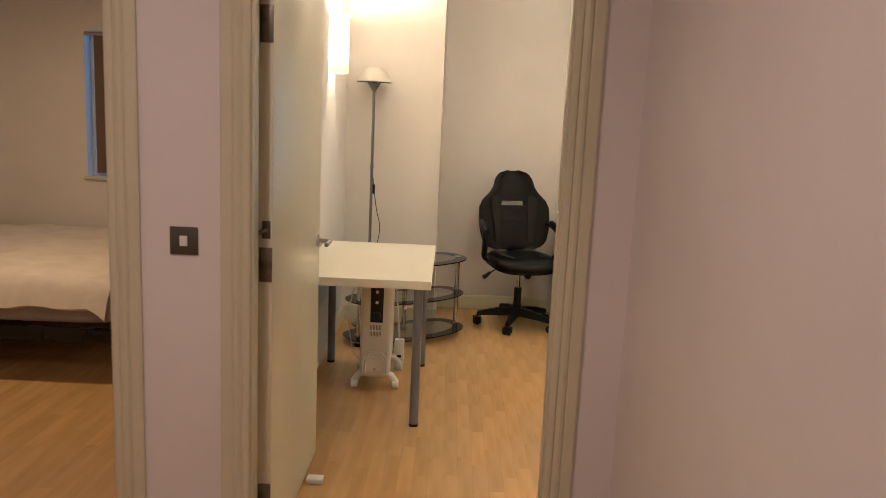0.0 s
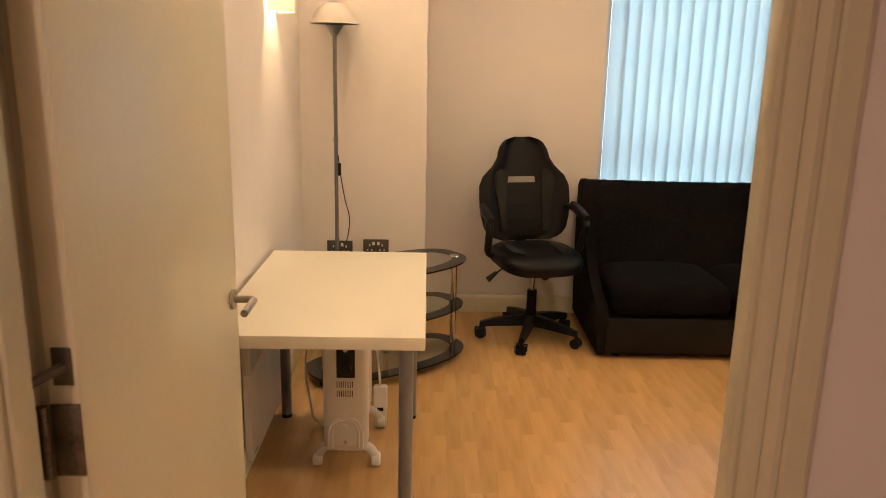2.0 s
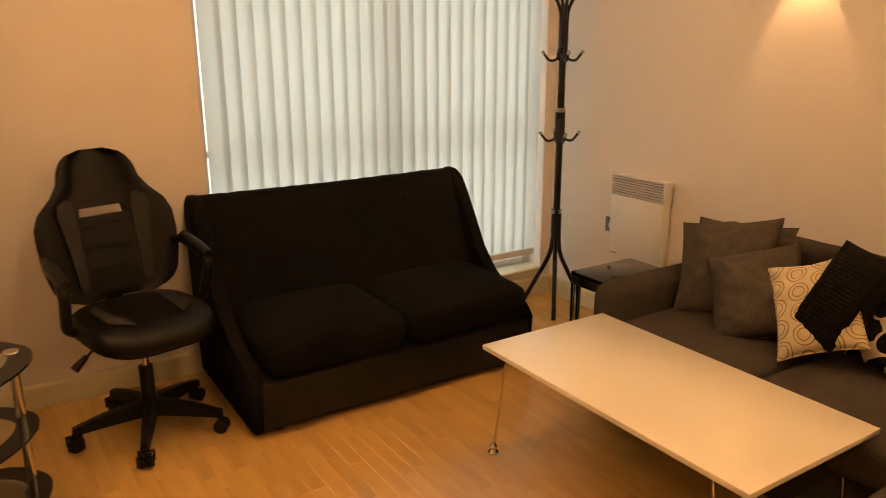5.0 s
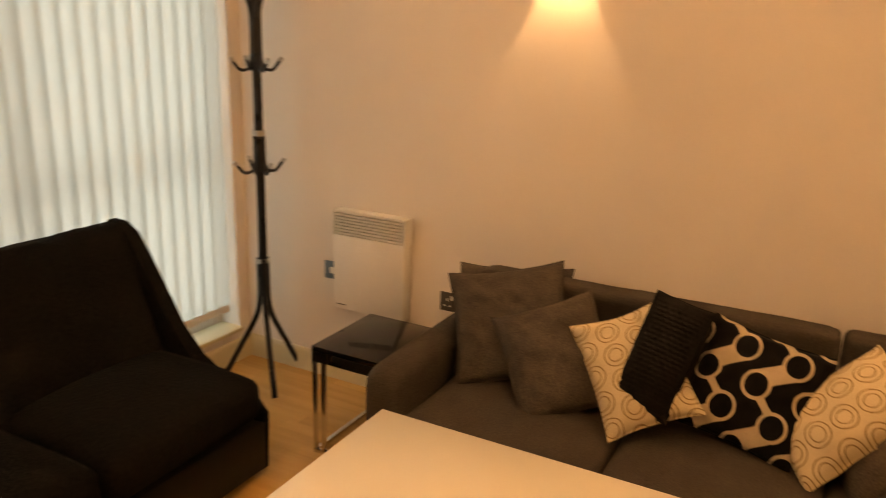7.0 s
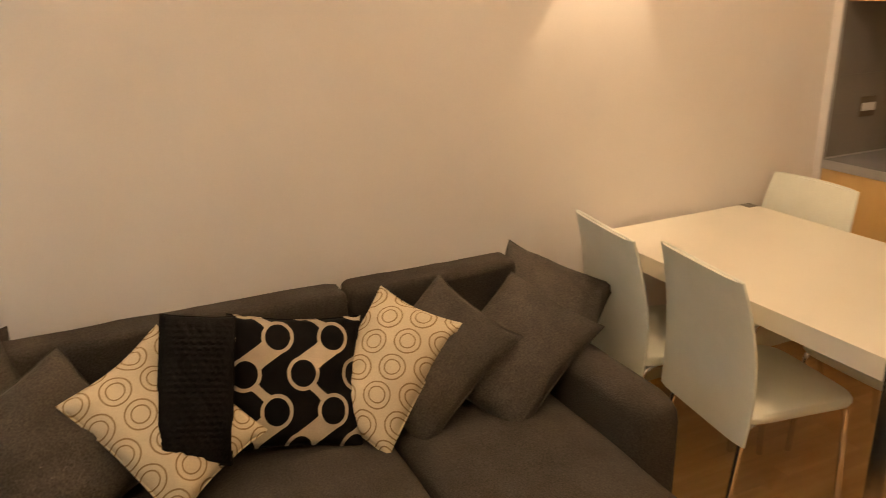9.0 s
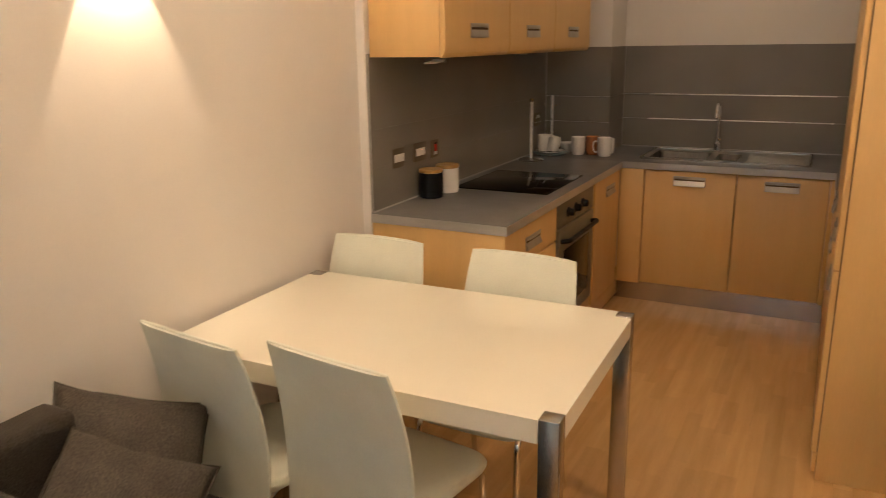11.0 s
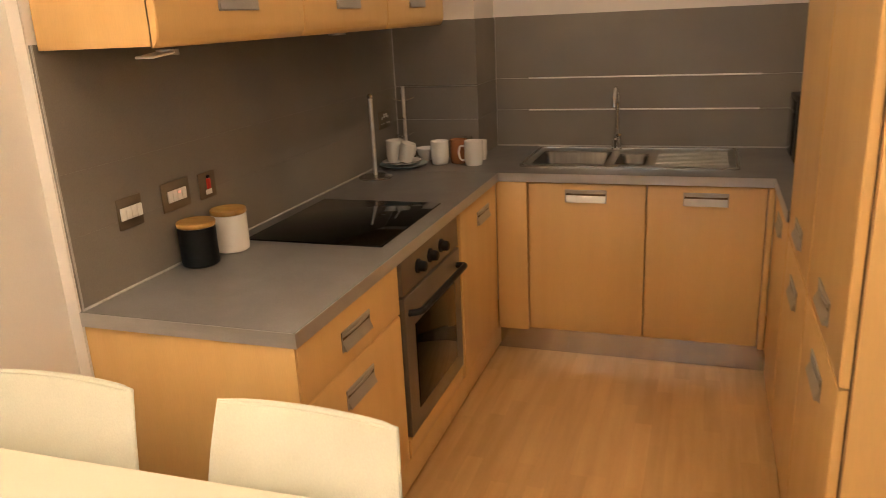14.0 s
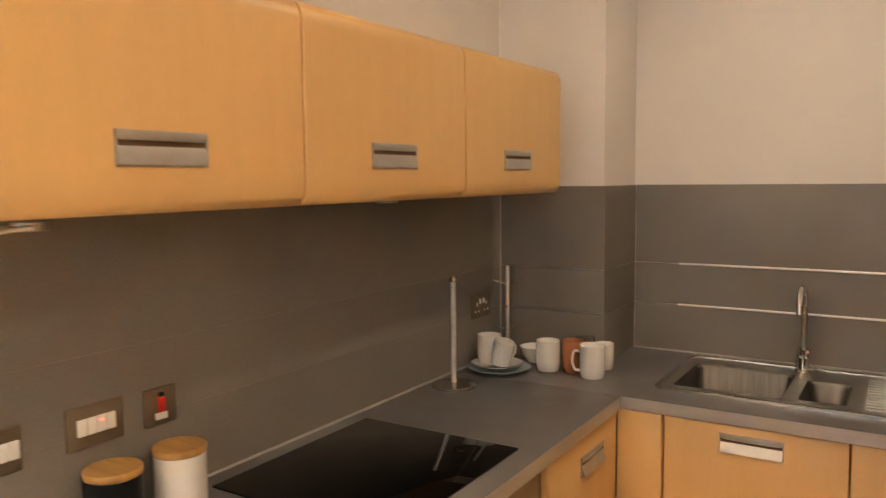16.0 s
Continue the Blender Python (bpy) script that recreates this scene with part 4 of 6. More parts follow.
def chair_back():
    """The shell with the slot below the headrest, made of an even grid."""
    bm = bmesh.new()
    nx, nz = 28, 34
    grid = {}
    for j in range(nz + 1):
        z = 0.622 * j / nz
        hw = back_half(z)
        for i in range(nx + 1):
            u = 2 * i / nx - 1
            x = hw * u
            edge = (1 - abs(u) ** 4) * (1 - (abs(2 * j / nz - 1)) ** 8)
            for f in (0, 1):
                y = 0.075 * u * u * -1 + (0.0 if f == 0 else 0.0)
                th = 0.012 + 0.040 * max(0, edge) ** 0.5
                wing = 0.018 * math.exp(-((abs(u) - 0.78) / 0.16) ** 2)
                yy = -0.055 * u * u + (-(th + wing) / 2 if f == 0 else th / 2) + 0.05 * (z / 0.645) ** 2
                grid[i, j, f] = bm.verts.new((x, yy, z))
    def slot(i, j):
        z, x = 0.622 * (j + 0.5) / nz, back_half(0.622 * (j + 0.5) / nz) * (2 * (i + 0.5) / nx - 1)
        return 0.345 < z < 0.384 and abs(x) < 0.092
    for i in range(nx):
        for j in range(nz):
            if slot(i, j):
                continue
            bm.faces.new((grid[i, j, 0], grid[i + 1, j, 0], grid[i + 1, j + 1, 0], grid[i, j + 1, 0]))
            bm.faces.new((grid[i, j, 1], grid[i, j + 1, 1], grid[i + 1, j + 1, 1], grid[i + 1, j, 1]))
            for di, dj, e in ((0, -1, ((i, j), (i + 1, j))), (0, 1, ((i + 1, j + 1), (i, j + 1))), (-1, 0, ((i, j + 1), (i, j))), (1, 0, ((i + 1, j), (i + 1, j + 1)))):
                a, b = i + di, j + dj
                if a < 0 or b < 0 or a >= nx or b >= nz or slot(a, b):
                    p, q = e
                    bm.faces.new((grid[p[0], p[1], 0], grid[p[0], p[1], 1], grid[q[0], q[1], 1], grid[q[0], q[1], 0]))
    return bm


BACKM = Matrix.Translation((0, 0.20, 0.56)) @ Matrix.Rotation(radians(-9), 4, "X")
back = part("backrest", turn(chair_back(), BACKM), BLACKLEATHER, oc, "", 50)
for s in (-1, 1):
    ins = bmesh.new()
    pts = [(0.115, 0.06), (0.150, 0.05), (0.165, 0.20), (0.190, 0.36), (0.175, 0.44), (0.120, 0.42), (0.112, 0.30)]
    lo = [ins.verts.new((s * x, -0.055 * (x / 0.25) ** 2 - 0.036 + 0.05 * (z / 0.645) ** 2, z)) for x, z in pts]
    ins.faces.new(lo)
    ext = bmesh.ops.extrude_face_region(ins, geom=ins.faces[:])
    for v in ext["geom"]:
        if isinstance(v, bmesh.types.BMVert):
            v.co.y += 0.016
    part("side_inset", turn(ins, BACKM), GREYMESH, back, "charcoal mesh side panel", 0)
for z in (0.13, 0.22, 0.31):
    part("seam", turn(R([(x, -0.055 * (x / 0.25) ** 2 - 0.0275 + 0.05 * (z / 0.645) ** 2 - 0.001, z) for x in (-0.10, -0.05, 0, 0.05, 0.10)], 0.0022, 6), BACKM), BLACKPLAST, back)
part("back_bracket", B(-0.04, 0.04, 0.10, 0.235, 0.44, 0.462, bevel=0.006), BLACKPLAST, oc)
part("back_bracket", turn(B(-0.035, 0.035, 0.222, 0.240, 0.45, 0.72, bevel=0.006), Matrix.Translation((0, 0, 0))), BLACKPLAST, oc)
for s in (-1, 1):
    ar = bent([(s * 0.22, 0.02, 0.50), (s * 0.285, 0.0, 0.53), (s * 0.295, -0.06, 0.69), (s * 0.290, -0.03, 0.735), (s * 0.285, 0.13, 0.77), (s * 0.245, 0.20, 0.765)], 0.045, 6)
    part("armrest", R(ar, [0.016 + 0.008 * math.sin(math.pi * i / (len(ar) - 1)) for i in range(len(ar))], 12), BLACKPLAST, oc)
    part("arm_pad", R(bent([(s * 0.291, -0.07, 0.735), (s * 0.288, 0.04, 0.762), (s * 0.284, 0.13, 0.786)], 0.05), [0.020, 0.026, 0.027, 0.027, 0.026, 0.026, 0.025, 0.020], 12), BLACKPLAST, oc)

# ---------------------------------------------------------------- black sofa under the window
bs = thing("black_sofa", "low black two-seat sofa under a crinkled stretch cover", "sofa", pose(1.735, 0, 0, 0, 0, 0))
BX0, BX1 = -0.72, 0.715
part("base", B(BX0 + 0.02, BX1 - 0.02, 5.445, 6.16, 0.035, 0.245, bevel=0.012), BLACKVINYL, bs, "black vinyl sofa base")
for x in (BX0 + 0.1, BX1 - 0.1):
    for y in (5.52, 6.1):
        part("foot", R([(x, y, 0), (x, y, 0.04)], 0.022, 12), BLACKPLAST, bs)


def puffy(x0, x1, y0, y1, z0, z1, r=0.05, crown=0.03, nx=16, ny=14, seed=0, sag=0.0):
    """A box cushion with rolled edges, a crowned top and small creases."""
    bm = bmesh.new()
    box(bm, x0, x1, y0, y1, z0, z1)
    bmesh.ops.subdivide_edges(bm, edges=bm.edges[:], cuts=nx, use_grid_fill=True)
    cx, cy, cz = (x0 + x1) / 2, (y0 + y1) / 2, (z0 + z1) / 2
    hx, hy, hz = (x1 - x0) / 2, (y1 - y0) / 2, (z1 - z0) / 2
    for v in bm.verts:
        p = v.co - Vector((cx, cy, cz))
        q = Vector((max(-hx + r, min(hx - r, p.x)), max(-hy + r, min(hy - r, p.y)), max(-hz + r, min(hz - r, p.z))))
        d = p - q
        if d.length > 1e-6:
            p = q + d.normalized() * r
        u, w = p.x / hx, p.y / hy
        lift = crown * max(0, 1 - u * u) * max(0, 1 - w * w)
        if p.z > 0:
            p.z += lift * (p.z / hz)
        k = noise.noise(Vector((p.x * 6 + seed, p.y * 6, p.z * 6))) * 0.006 + noise.noise(Vector((p.x * 19 + seed, p.y * 19, p.z * 19))) * 0.002
        v.co = Vector((cx, cy, cz)) + p + p.normalized() * k
    return bm


part("seat_cushion", puffy(BX0 + 0.05, (BX0 + BX1) / 2 - 0.005, 5.43, 6.02, 0.25, 0.425, 0.06, 0.045, seed=1), BLACKSTRETCH, bs, "", 60)
part("seat_cushion", puffy((BX0 + BX1) / 2 + 0.005, BX1 - 0.03, 5.43, 6.02, 0.25, 0.425, 0.06, 0.045, seed=7), BLACKSTRETCH, bs, "", 60)


def swept_back():
    bm = bmesh.new()
    prof = [(5.88, 0.22), (5.915, 0.40), (5.99, 0.58), (6.065, 0.77), (6.115, 0.875), (6.15, 0.902), (6.20, 0.905), (6.235, 0.87), (6.245, 0.80), (6.20, 0.5), (6.17, 0.05), (6.0, 0.05)]
    n = 40
    loops = []
    for i in range(n + 1):
        s = i / n
        x = BX0 - 0.01 + (BX1 - BX0 - 0.0) * s
        sagz = -0.005 * math.sin(math.pi * s) ** 2
        loops.append([bm.verts.new((x, y + 0.006 * noise.noise(Vector((x * 7, y * 9, z * 7))), z + (sagz if z > 0.7 else 0) + 0.004 * noise.noise(Vector((i * 0.9, 3.0, z * 30))) * (1 if 0.86 < z else 0))) for y, z in prof])
    for a, b in zip(loops, loops[1:]):
        for k in range(len(prof)):
            bm.faces.new((a[k], a[(k + 1) % len(prof)], b[(k + 1) % len(prof)], b[k]))
    bm.faces.new(loops[0][::-1])
    bm.faces.new(loops[-1])
    return bm


part("backrest", swept_back(), BLACKSTRETCH, bs, "", 50)
for xe, s in ((BX0 - 0.03, 1), (BX1 + 0.01, -1)):
    sd = bmesh.new()
    prof = [(5.455, 0.03), (5.445, 0.25), (5.49, 0.30), (5.64, 0.345), (5.77, 0.42), (5.875, 0.53), (5.965, 0.68), (6.04, 0.80), (6.095, 0.877), (6.145, 0.908), (6.205, 0.910), (6.245, 0.87), (6.24, 0.5), (6.18, 0.05)]
    loops = []
    for dx, inset in ((0.0, 0.012), (0.012 * s, 0.0), (0.048 * s, 0.0), (0.06 * s, 0.012)):
        loops.append([sd.verts.new((xe + dx, y + (5.9 - y) * inset * 2, z + (0.45 - z) * inset * 2)) for y, z in prof])
    for a, b in zip(loops, loops[1:]):
        for k in range(len(prof)):
            sd.faces.new((a[k], a[(k + 1) % len(prof)], b[(k + 1) % len(prof)], b[k]))
    sd.faces.new(loops[0])
    sd.faces.new(loops[-1][::-1])
    part("side_panel", sd, BLACKSTRETCH, bs, "", 60)

# ---------------------------------------------------------------- coat stand
cs = thing("coat_stand", "black metal coat stand with hooks and nickel tips", "coat stand", pose(3.075, 6.00, 0, 0, 0, 20))
for k in range(3):
    a = radians(90 + 120 * k)
    c, s = math.cos(a), math.sin(a)
    part("leg", R(bent([(0.020 * c, 0.020 * s, 0.62), (0.022 * c, 0.022 * s, 0.36), (0.215 * c, 0.215 * s, 0.0)], 0.08, 6), 0.0135, 10), BLACKMETAL, cs)
for z0, z1, r in ((0.44, 0.60, 0.031), (1.02, 1.20, 0.029), (1.48, 1.70, 0.027)):
    part("collar", R([(0, 0, z0), (0, 0, z1)], r, 14), BLACKMETAL, cs)
part("pole", R([(0, 0, 0.5), (0, 0, 1.78)], 0.0205, 14), BLACKMETAL, cs)
for k in range(4):
    a = radians(45 + 90 * k)
    c, s = math.cos(a), math.sin(a)
    hk = part("top_hook", R(bent([(0.016 * c, 0.016 * s, 1.50), (0.018 * c, 0.018 * s, 1.76), (0.125 * c, 0.125 * s, 1.92)], 0.06, 6), 0.0095, 10), BLACKMETAL, cs)
    part("tip", R([(0.115 * c, 0.115 * s, 1.905), (0.132 * c, 0.132 * s, 1.931)], 0.0105, 10), SATIN, hk, "nickel tip")
    for zz in (1.48, 1.03):
        hk = part("side_hook", R(bent([(0.018 * c, 0.018 * s, zz + 0.08), (0.03 * c, 0.03 * s, zz + 0.005), (0.075 * c, 0.075 * s, zz - 0.005), (0.115 * c, 0.115 * s, zz + 0.045)], 0.03, 5), 0.0075, 10), BLACKMETAL, cs)
        part("tip", R([(0.108 * c, 0.108 * s, zz + 0.036), (0.120 * c, 0.120 * s, zz + 0.052)], 0.0095, 10), SATIN, hk, "nickel tip")
for z in (0.605, 1.205):
    part("joint_ring", R([(0, 0, z - 0.012), (0, 0, z + 0.012)], 0.0300, 14), SATIN, cs, "nickel joint ring")

# ---------------------------------------------------------------- side table, coffee table
st = thing("side_table", "small black glass side table on double chrome legs", "side table", pose(2.865, 5.235, 0))
part("tabletop", B(-0.21, 0.21, -0.165, 0.165, 0.448, 0.470, bevel=0.003), BLACKGLASS, st)
for s in (-1, 1):
    for dy in (-0.155, -0.115, 0.115, 0.155):
        part("leg", B(s * 0.20 - 0.009, s * 0.20 + 0.009, dy - 0.009, dy + 0.009, 0.018, 0.448, bevel=0.002), CHROME, st)
for dy in (-0.155, 0.155):
    part("rail", B(-0.209, 0.209, dy - 0.009, dy + 0.009, 0.0, 0.018, bevel=0.002), CHROME, st)
for s in (-1, 1):
    part("rail", B(s * 0.20 - 0.009, s * 0.20 + 0.009, -0.146, 0.146, 0.0005, 0.018, bevel=0.002), CHROME, st)
    part("apron", B(s * 0.205 - 0.006, s * 0.205 + 0.006, -0.164, 0.164, 0.405, 0.4475, bevel=0.002), BLACKMETAL, st)

ct = thing("coffee_table", "long white gloss coffee table on chrome hairpin legs", "coffee table", pose(2.065, 4.30, 0))
part("tabletop", B(-0.32, 0.32, -0.60, 0.60, 0.437, 0.457, bevel=0.002), WHITEGLOSS, ct)
for sx in (-1, 1):
    for sy in (-1, 1):
        x, y = sx * 0.275, sy * 0.52
        lg = bmesh.new()
        fx, fy = sx * 0.30, sy * 0.545
        rod(lg, bent([(x - sx * 0.035, y + sy * 0.02, 0.437), (fx - sx * 0.006, fy, 0.05), (fx, fy, 0.03)], 0.03), 0.0045, 8)
        rod(lg, bent([(x + sx * 0.025, y - sy * 0.05, 0.437), (fx + sx * 0.004, fy - sy * 0.008, 0.05), (fx, fy, 0.03)], 0.03), 0.0045, 8)
        leg = part("hairpin_leg", lg, CHROME, ct)
        part("foot", L([(0.020, 0), (0.022, 0.010), (0.013, 0.022), (0.016, 0.034), (0.008, 0.05), (0, 0.05)], 18, (fx, fy, 0)), CHROME, leg)

# ---------------------------------------------------------------- grey sofa and cushions
SEAT = 0.43
gs = thing("grey_sofa", "grey-brown woven corner sofa with a chaise end", "sofa", pose(0, 0, 0))
AL0, AL1, AR0, AR1 = 4.86, 5.01, 2.842, 3.005
part("base", B(2.34, 3.16, AR1, AL0, 0.05, 0.27, bevel=0.015), GREYCLOTH, gs)
part("chaise_base", B(2.04, 2.339, AR1, 3.575, 0.05, 0.27, bevel=0.015), GREYCLOTH, gs)
for x, y in ((2.4, 4.9), (3.2, 4.9), (3.2, 2.93), (2.10, 3.08), (2.10, 3.5), (2.43, 2.93)):
    part("foot", R([(x, y, 0), (x, y, 0.06)], 0.022, 12), BLACKPLAST, gs)
part("seat_cushion", puffy(2.30, 3.08, 4.180, AL0 - 0.002, 0.27, SEAT, 0.045, 0.025, seed=3), GREYCLOTH, gs, "", 60)
part("seat_cushion", puffy(2.30, 3.08, 3.572, 4.175, 0.27, SEAT, 0.045, 0.025, seed=5), GREYCLOTH, gs, "", 60)
part("chaise_cushion", puffy(2.02, 3.08, AR1 + 0.003, 3.567, 0.27, SEAT, 0.045, 0.025, nx=22, seed=9), GREYCLOTH, gs, "", 60)
part("backrest", puffy(3.015, 3.135, 3.590, AL0, 0.27, 0.785, 0.026, 0.0, nx=28, seed=11), GREYCLOTH, gs, "", 60)
part("backrest", puffy(3.015, 3.135, AR1 - 0.02, 3.582, 0.27, 0.785, 0.026, 0.0, nx=28, seed=13), GREYCLOTH, gs, "", 60)


def rolled_arm(y0, y1, x0, x1, h):
    bm = bmesh.new()
    prof = []
    n = 10
    r = (y1 - y0) / 2
    cy = (y0 + y1) / 2
    prof.append((y0, 0.05))
    for i in range(n + 1):
        a = math.pi - math.pi * i / n
        prof.append((cy + r * math.cos(a), h - r * 0.7 + r * 0.7 * math.sin(a)))
    prof.append((y1, 0.05))
    xs = [(x0, 0.55), (x0 + 0.008, 0.74), (x0 + 0.025, 0.87), (x0 + 0.055, 0.955), (x0 + 0.10, 1.0), (x0 + 0.3, 1.0), (x1, 1.0)]
    loops = [[bm.verts.new((x, cy + (y - cy) * f, 0.05 + (z - 0.05) * (0.80 + 0.20 * f))) for y, z in prof] for x, f in xs]
    for a, b in zip(loops, loops[1:]):
        for k in range(len(prof)):
            bm.faces.new((a[k], a[(k + 1) % len(prof)], b[(k + 1) % len(prof)], b[k]))
    bm.faces.new(loops[0][::-1])
    bm.faces.new(loops[-1])
    return bm


part("arm", rolled_arm(AL0, AL1, 2.415, 3.24, 0.575), GREYCLOTH, gs, "", 50)
part("arm", rolled_arm(AR0, AR1, 2.325, 3.24, 0.575), GREYCLOTH, gs, "", 50)


def cushion(size, thick, seed, droop=0.0, n=30, h=None, knit=False):
    n = 76 if knit else n
    pinch = 0.03 if knit else 0.085
    """A scatter cushion in its own x-y plane, with pinched corners and creases."""
    bm = bmesh.new()
    grid = {}
    for f in (1, -1):
        for i in range(n + 1):
            for j in range(n + 1):
                u, v = 2 * i / n - 1, 2 * j / n - 1
                rim = i in (0, n) or j in (0, n)
                if rim and f < 0:
                    grid[i, j, f] = grid[i, j, 1]
                    continue
                x = size / 2 * u * (1 - pinch * (1 - v * v))
                y = (h or size) / 2 * v * (1 - pinch * (1 - u * u))
                t = thick / 2 * max(0, (1 - u * u) * (1 - v * v)) ** 0.42
                c = noise.noise(Vector((u * 2.3 + seed, v * 2.3, f))) * 0.16 + noise.noise(Vector((u * 6 + seed, v * 5, f))) * 0.07
                z = f * t * (1 + c) + droop * (u * u + v * v) * 0.5 + 0.010 * noise.noise(Vector((u * 1.5 + seed, v * 1.5, 5)))
                if knit:
                    z += f * 0.0075 * (abs(math.sin(math.pi * x / 0.0155)) * (0.75 + 0.25 * math.cos(math.pi * round(x / 0.0155) + 2 * math.pi * y / 0.022))) * min(1, 3 * (1 - max(abs(u), abs(v))))
                else:
                    fold = noise.noise(Vector(((u + v) * 5 + seed * 3, (u - v) * 1.6, f))) + noise.noise(Vector(((u - v) * 5 + seed * 5, (u + v) * 1.6, f + 9)))
                    z += f * 0.010 * fold * min(1, 4 * (1 - max(abs(u), abs(v)))) * (0.35 + (u * u + v * v) * 0.6)
                    if rim:
                        x += 0.004 * noise.noise(Vector((u * 5, v * 5, seed)))
                        y += 0.004 * noise.noise(Vector((u * 5, v * 5, seed + 4)))
                grid[i, j, f] = bm.verts.new((x, y, z))
    for f in (1, -1):
        for i in range(n):
            for j in range(n):
                q = (grid[i, j, f], grid[i + 1, j, f], grid[i + 1, j + 1, f], grid[i, j + 1, f])
                bm.faces.new(q if f > 0 else q[::-1])
    return bm


def scatter(name, label, material, place, facing, lean, spin, size=0.44, thick=0.15, seed=0, h=None):
    """Place is the cushion's middle. It faces -x, turned by facing about the upright, leans back by lean and spins in its plane."""
    m = Matrix.Translation(place) @ Matrix.Rotation(radians(facing), 4, "Z") @ Matrix.Rotation(radians(-90 + lean), 4, "Y") @ Matrix.Rotation(radians(spin), 4, "Z")
    ob = thing(name, label, "cushion", m, "scatter cushions on the grey sofa")
    part("cover", cushion(size, thick, seed, h=h, knit=name == "knit_cushion"), material, ob, "", 70)
    rim = []
    for k in range(48):
        s = k / 48 * 4
        e, f = int(s), (s % 1) * 2 - 1
        u, v = ((f, -1), (1, f), (-f, 1), (-1, -f))[e]
        pinch = 0.03 if name == "knit_cushion" else 0.085
        rim.append((size / 2 * u * (1 - pinch * (1 - v * v)), (h or size) / 2 * v * (1 - pinch * (1 - u * u)), 0.010 * noise.noise(Vector((u * 1.5 + seed, v * 1.5, 5)))))
    rim.append(rim[0])
    part("piping", R(rim, 0.003, 6), material, ob)
    return ob


scatter("cushion", "grey-brown woven cushion against the arm and back", GREYCUSH, (3.00, 4.708, 0.606), 12, 34, 3, 0.45, 0.14, 1)
scatter("cushion", "grey-brown woven cushion leaning in the sofa corner", GREYCUSH, (2.895, 4.668, 0.640), 14, 33, 12.6, 0.44, 0.15, 2)
scatter("cushion", "grey-brown woven cushion tipped on its corner", GREYCUSH, (2.795, 4.445, 0.593), 14, 40, 23.5, 0.42, 0.17, 3, h=0.38)
scatter("ring_cushion", "cream cushion printed with brown double rings, tipped over", RINGS, (2.765, 4.172, 0.632), 6, 42, 29, 0.41, 0.12, 4, h=0.31)
scatter("knit_cushion", "black chunky knitted cushion", KNIT, (2.760, 4.090, 0.700), 4, 30, -14, 0.385, 0.11, 5, h=0.19)
scatter("swirl_cushion", "black and tan cushion with a swirling retro print", SWIRLS, (2.83, 3.82, 0.622), -2, 32, -11, 0.38, 0.13, 6)
scatter("ring_cushion", "cream cushion printed with brown double rings", RINGS, (2.815, 3.556, 0.608), -36, 44, -22, 0.44, 0.15, 7, h=0.285)
scatter("cushion", "grey-brown woven cushion leaning on its neighbour", GREYCUSH, (2.815, 3.400, 0.600), -38, 46, -33, 0.445, 0.16, 8, h=0.345)
scatter("cushion", "grey-brown woven cushion standing on a corner", GREYCUSH, (2.785, 3.131, 0.579), -29, 54, -36, 0.478, 0.17, 9, h=0.36)
scatter("cushion", "large grey-brown woven cushion against the sofa arm", GREYCUSH, (2.950, 2.925, 0.600), -15, 45, -30.5, 0.43, 0.17, 10, h=0.405)

# ---------------------------------------------------------------- dining table and chairs
dt = thing("dining_table", "white high-gloss dining table with square chrome corner legs", "dining table", pose(2.605, 2.092, 0, 0, 0, 1.2))
TX, TY = 0.64, 0.42
out = [(-TX, -TY + 0.055), (-TX + 0.055, -TY + 0.055), (-TX + 0.055, -TY), (TX - 0.055, -TY), (TX - 0.055, -TY + 0.055), (TX, -TY + 0.055),
       (TX, TY - 0.055), (TX - 0.055, TY - 0.055), (TX - 0.055, TY), (-TX + 0.055, TY), (-TX + 0.055, TY - 0.055), (-TX, TY - 0.055)]
part("tabletop", slab(bmesh.new(), out, 0.684, 0.748), WHITEGLOSS, dt, "", 20)
for sx in (-1, 1):
    for sy in (-1, 1):
        part("leg", B(sx * (TX - 0.0265) - 0.0265, sx * (TX - 0.0265) + 0.0265, sy * (TY - 0.0265) - 0.0265, sy * (TY - 0.0265) + 0.0265, 0, 0.750, bevel=0.002), STEEL, dt, "polished square steel leg")


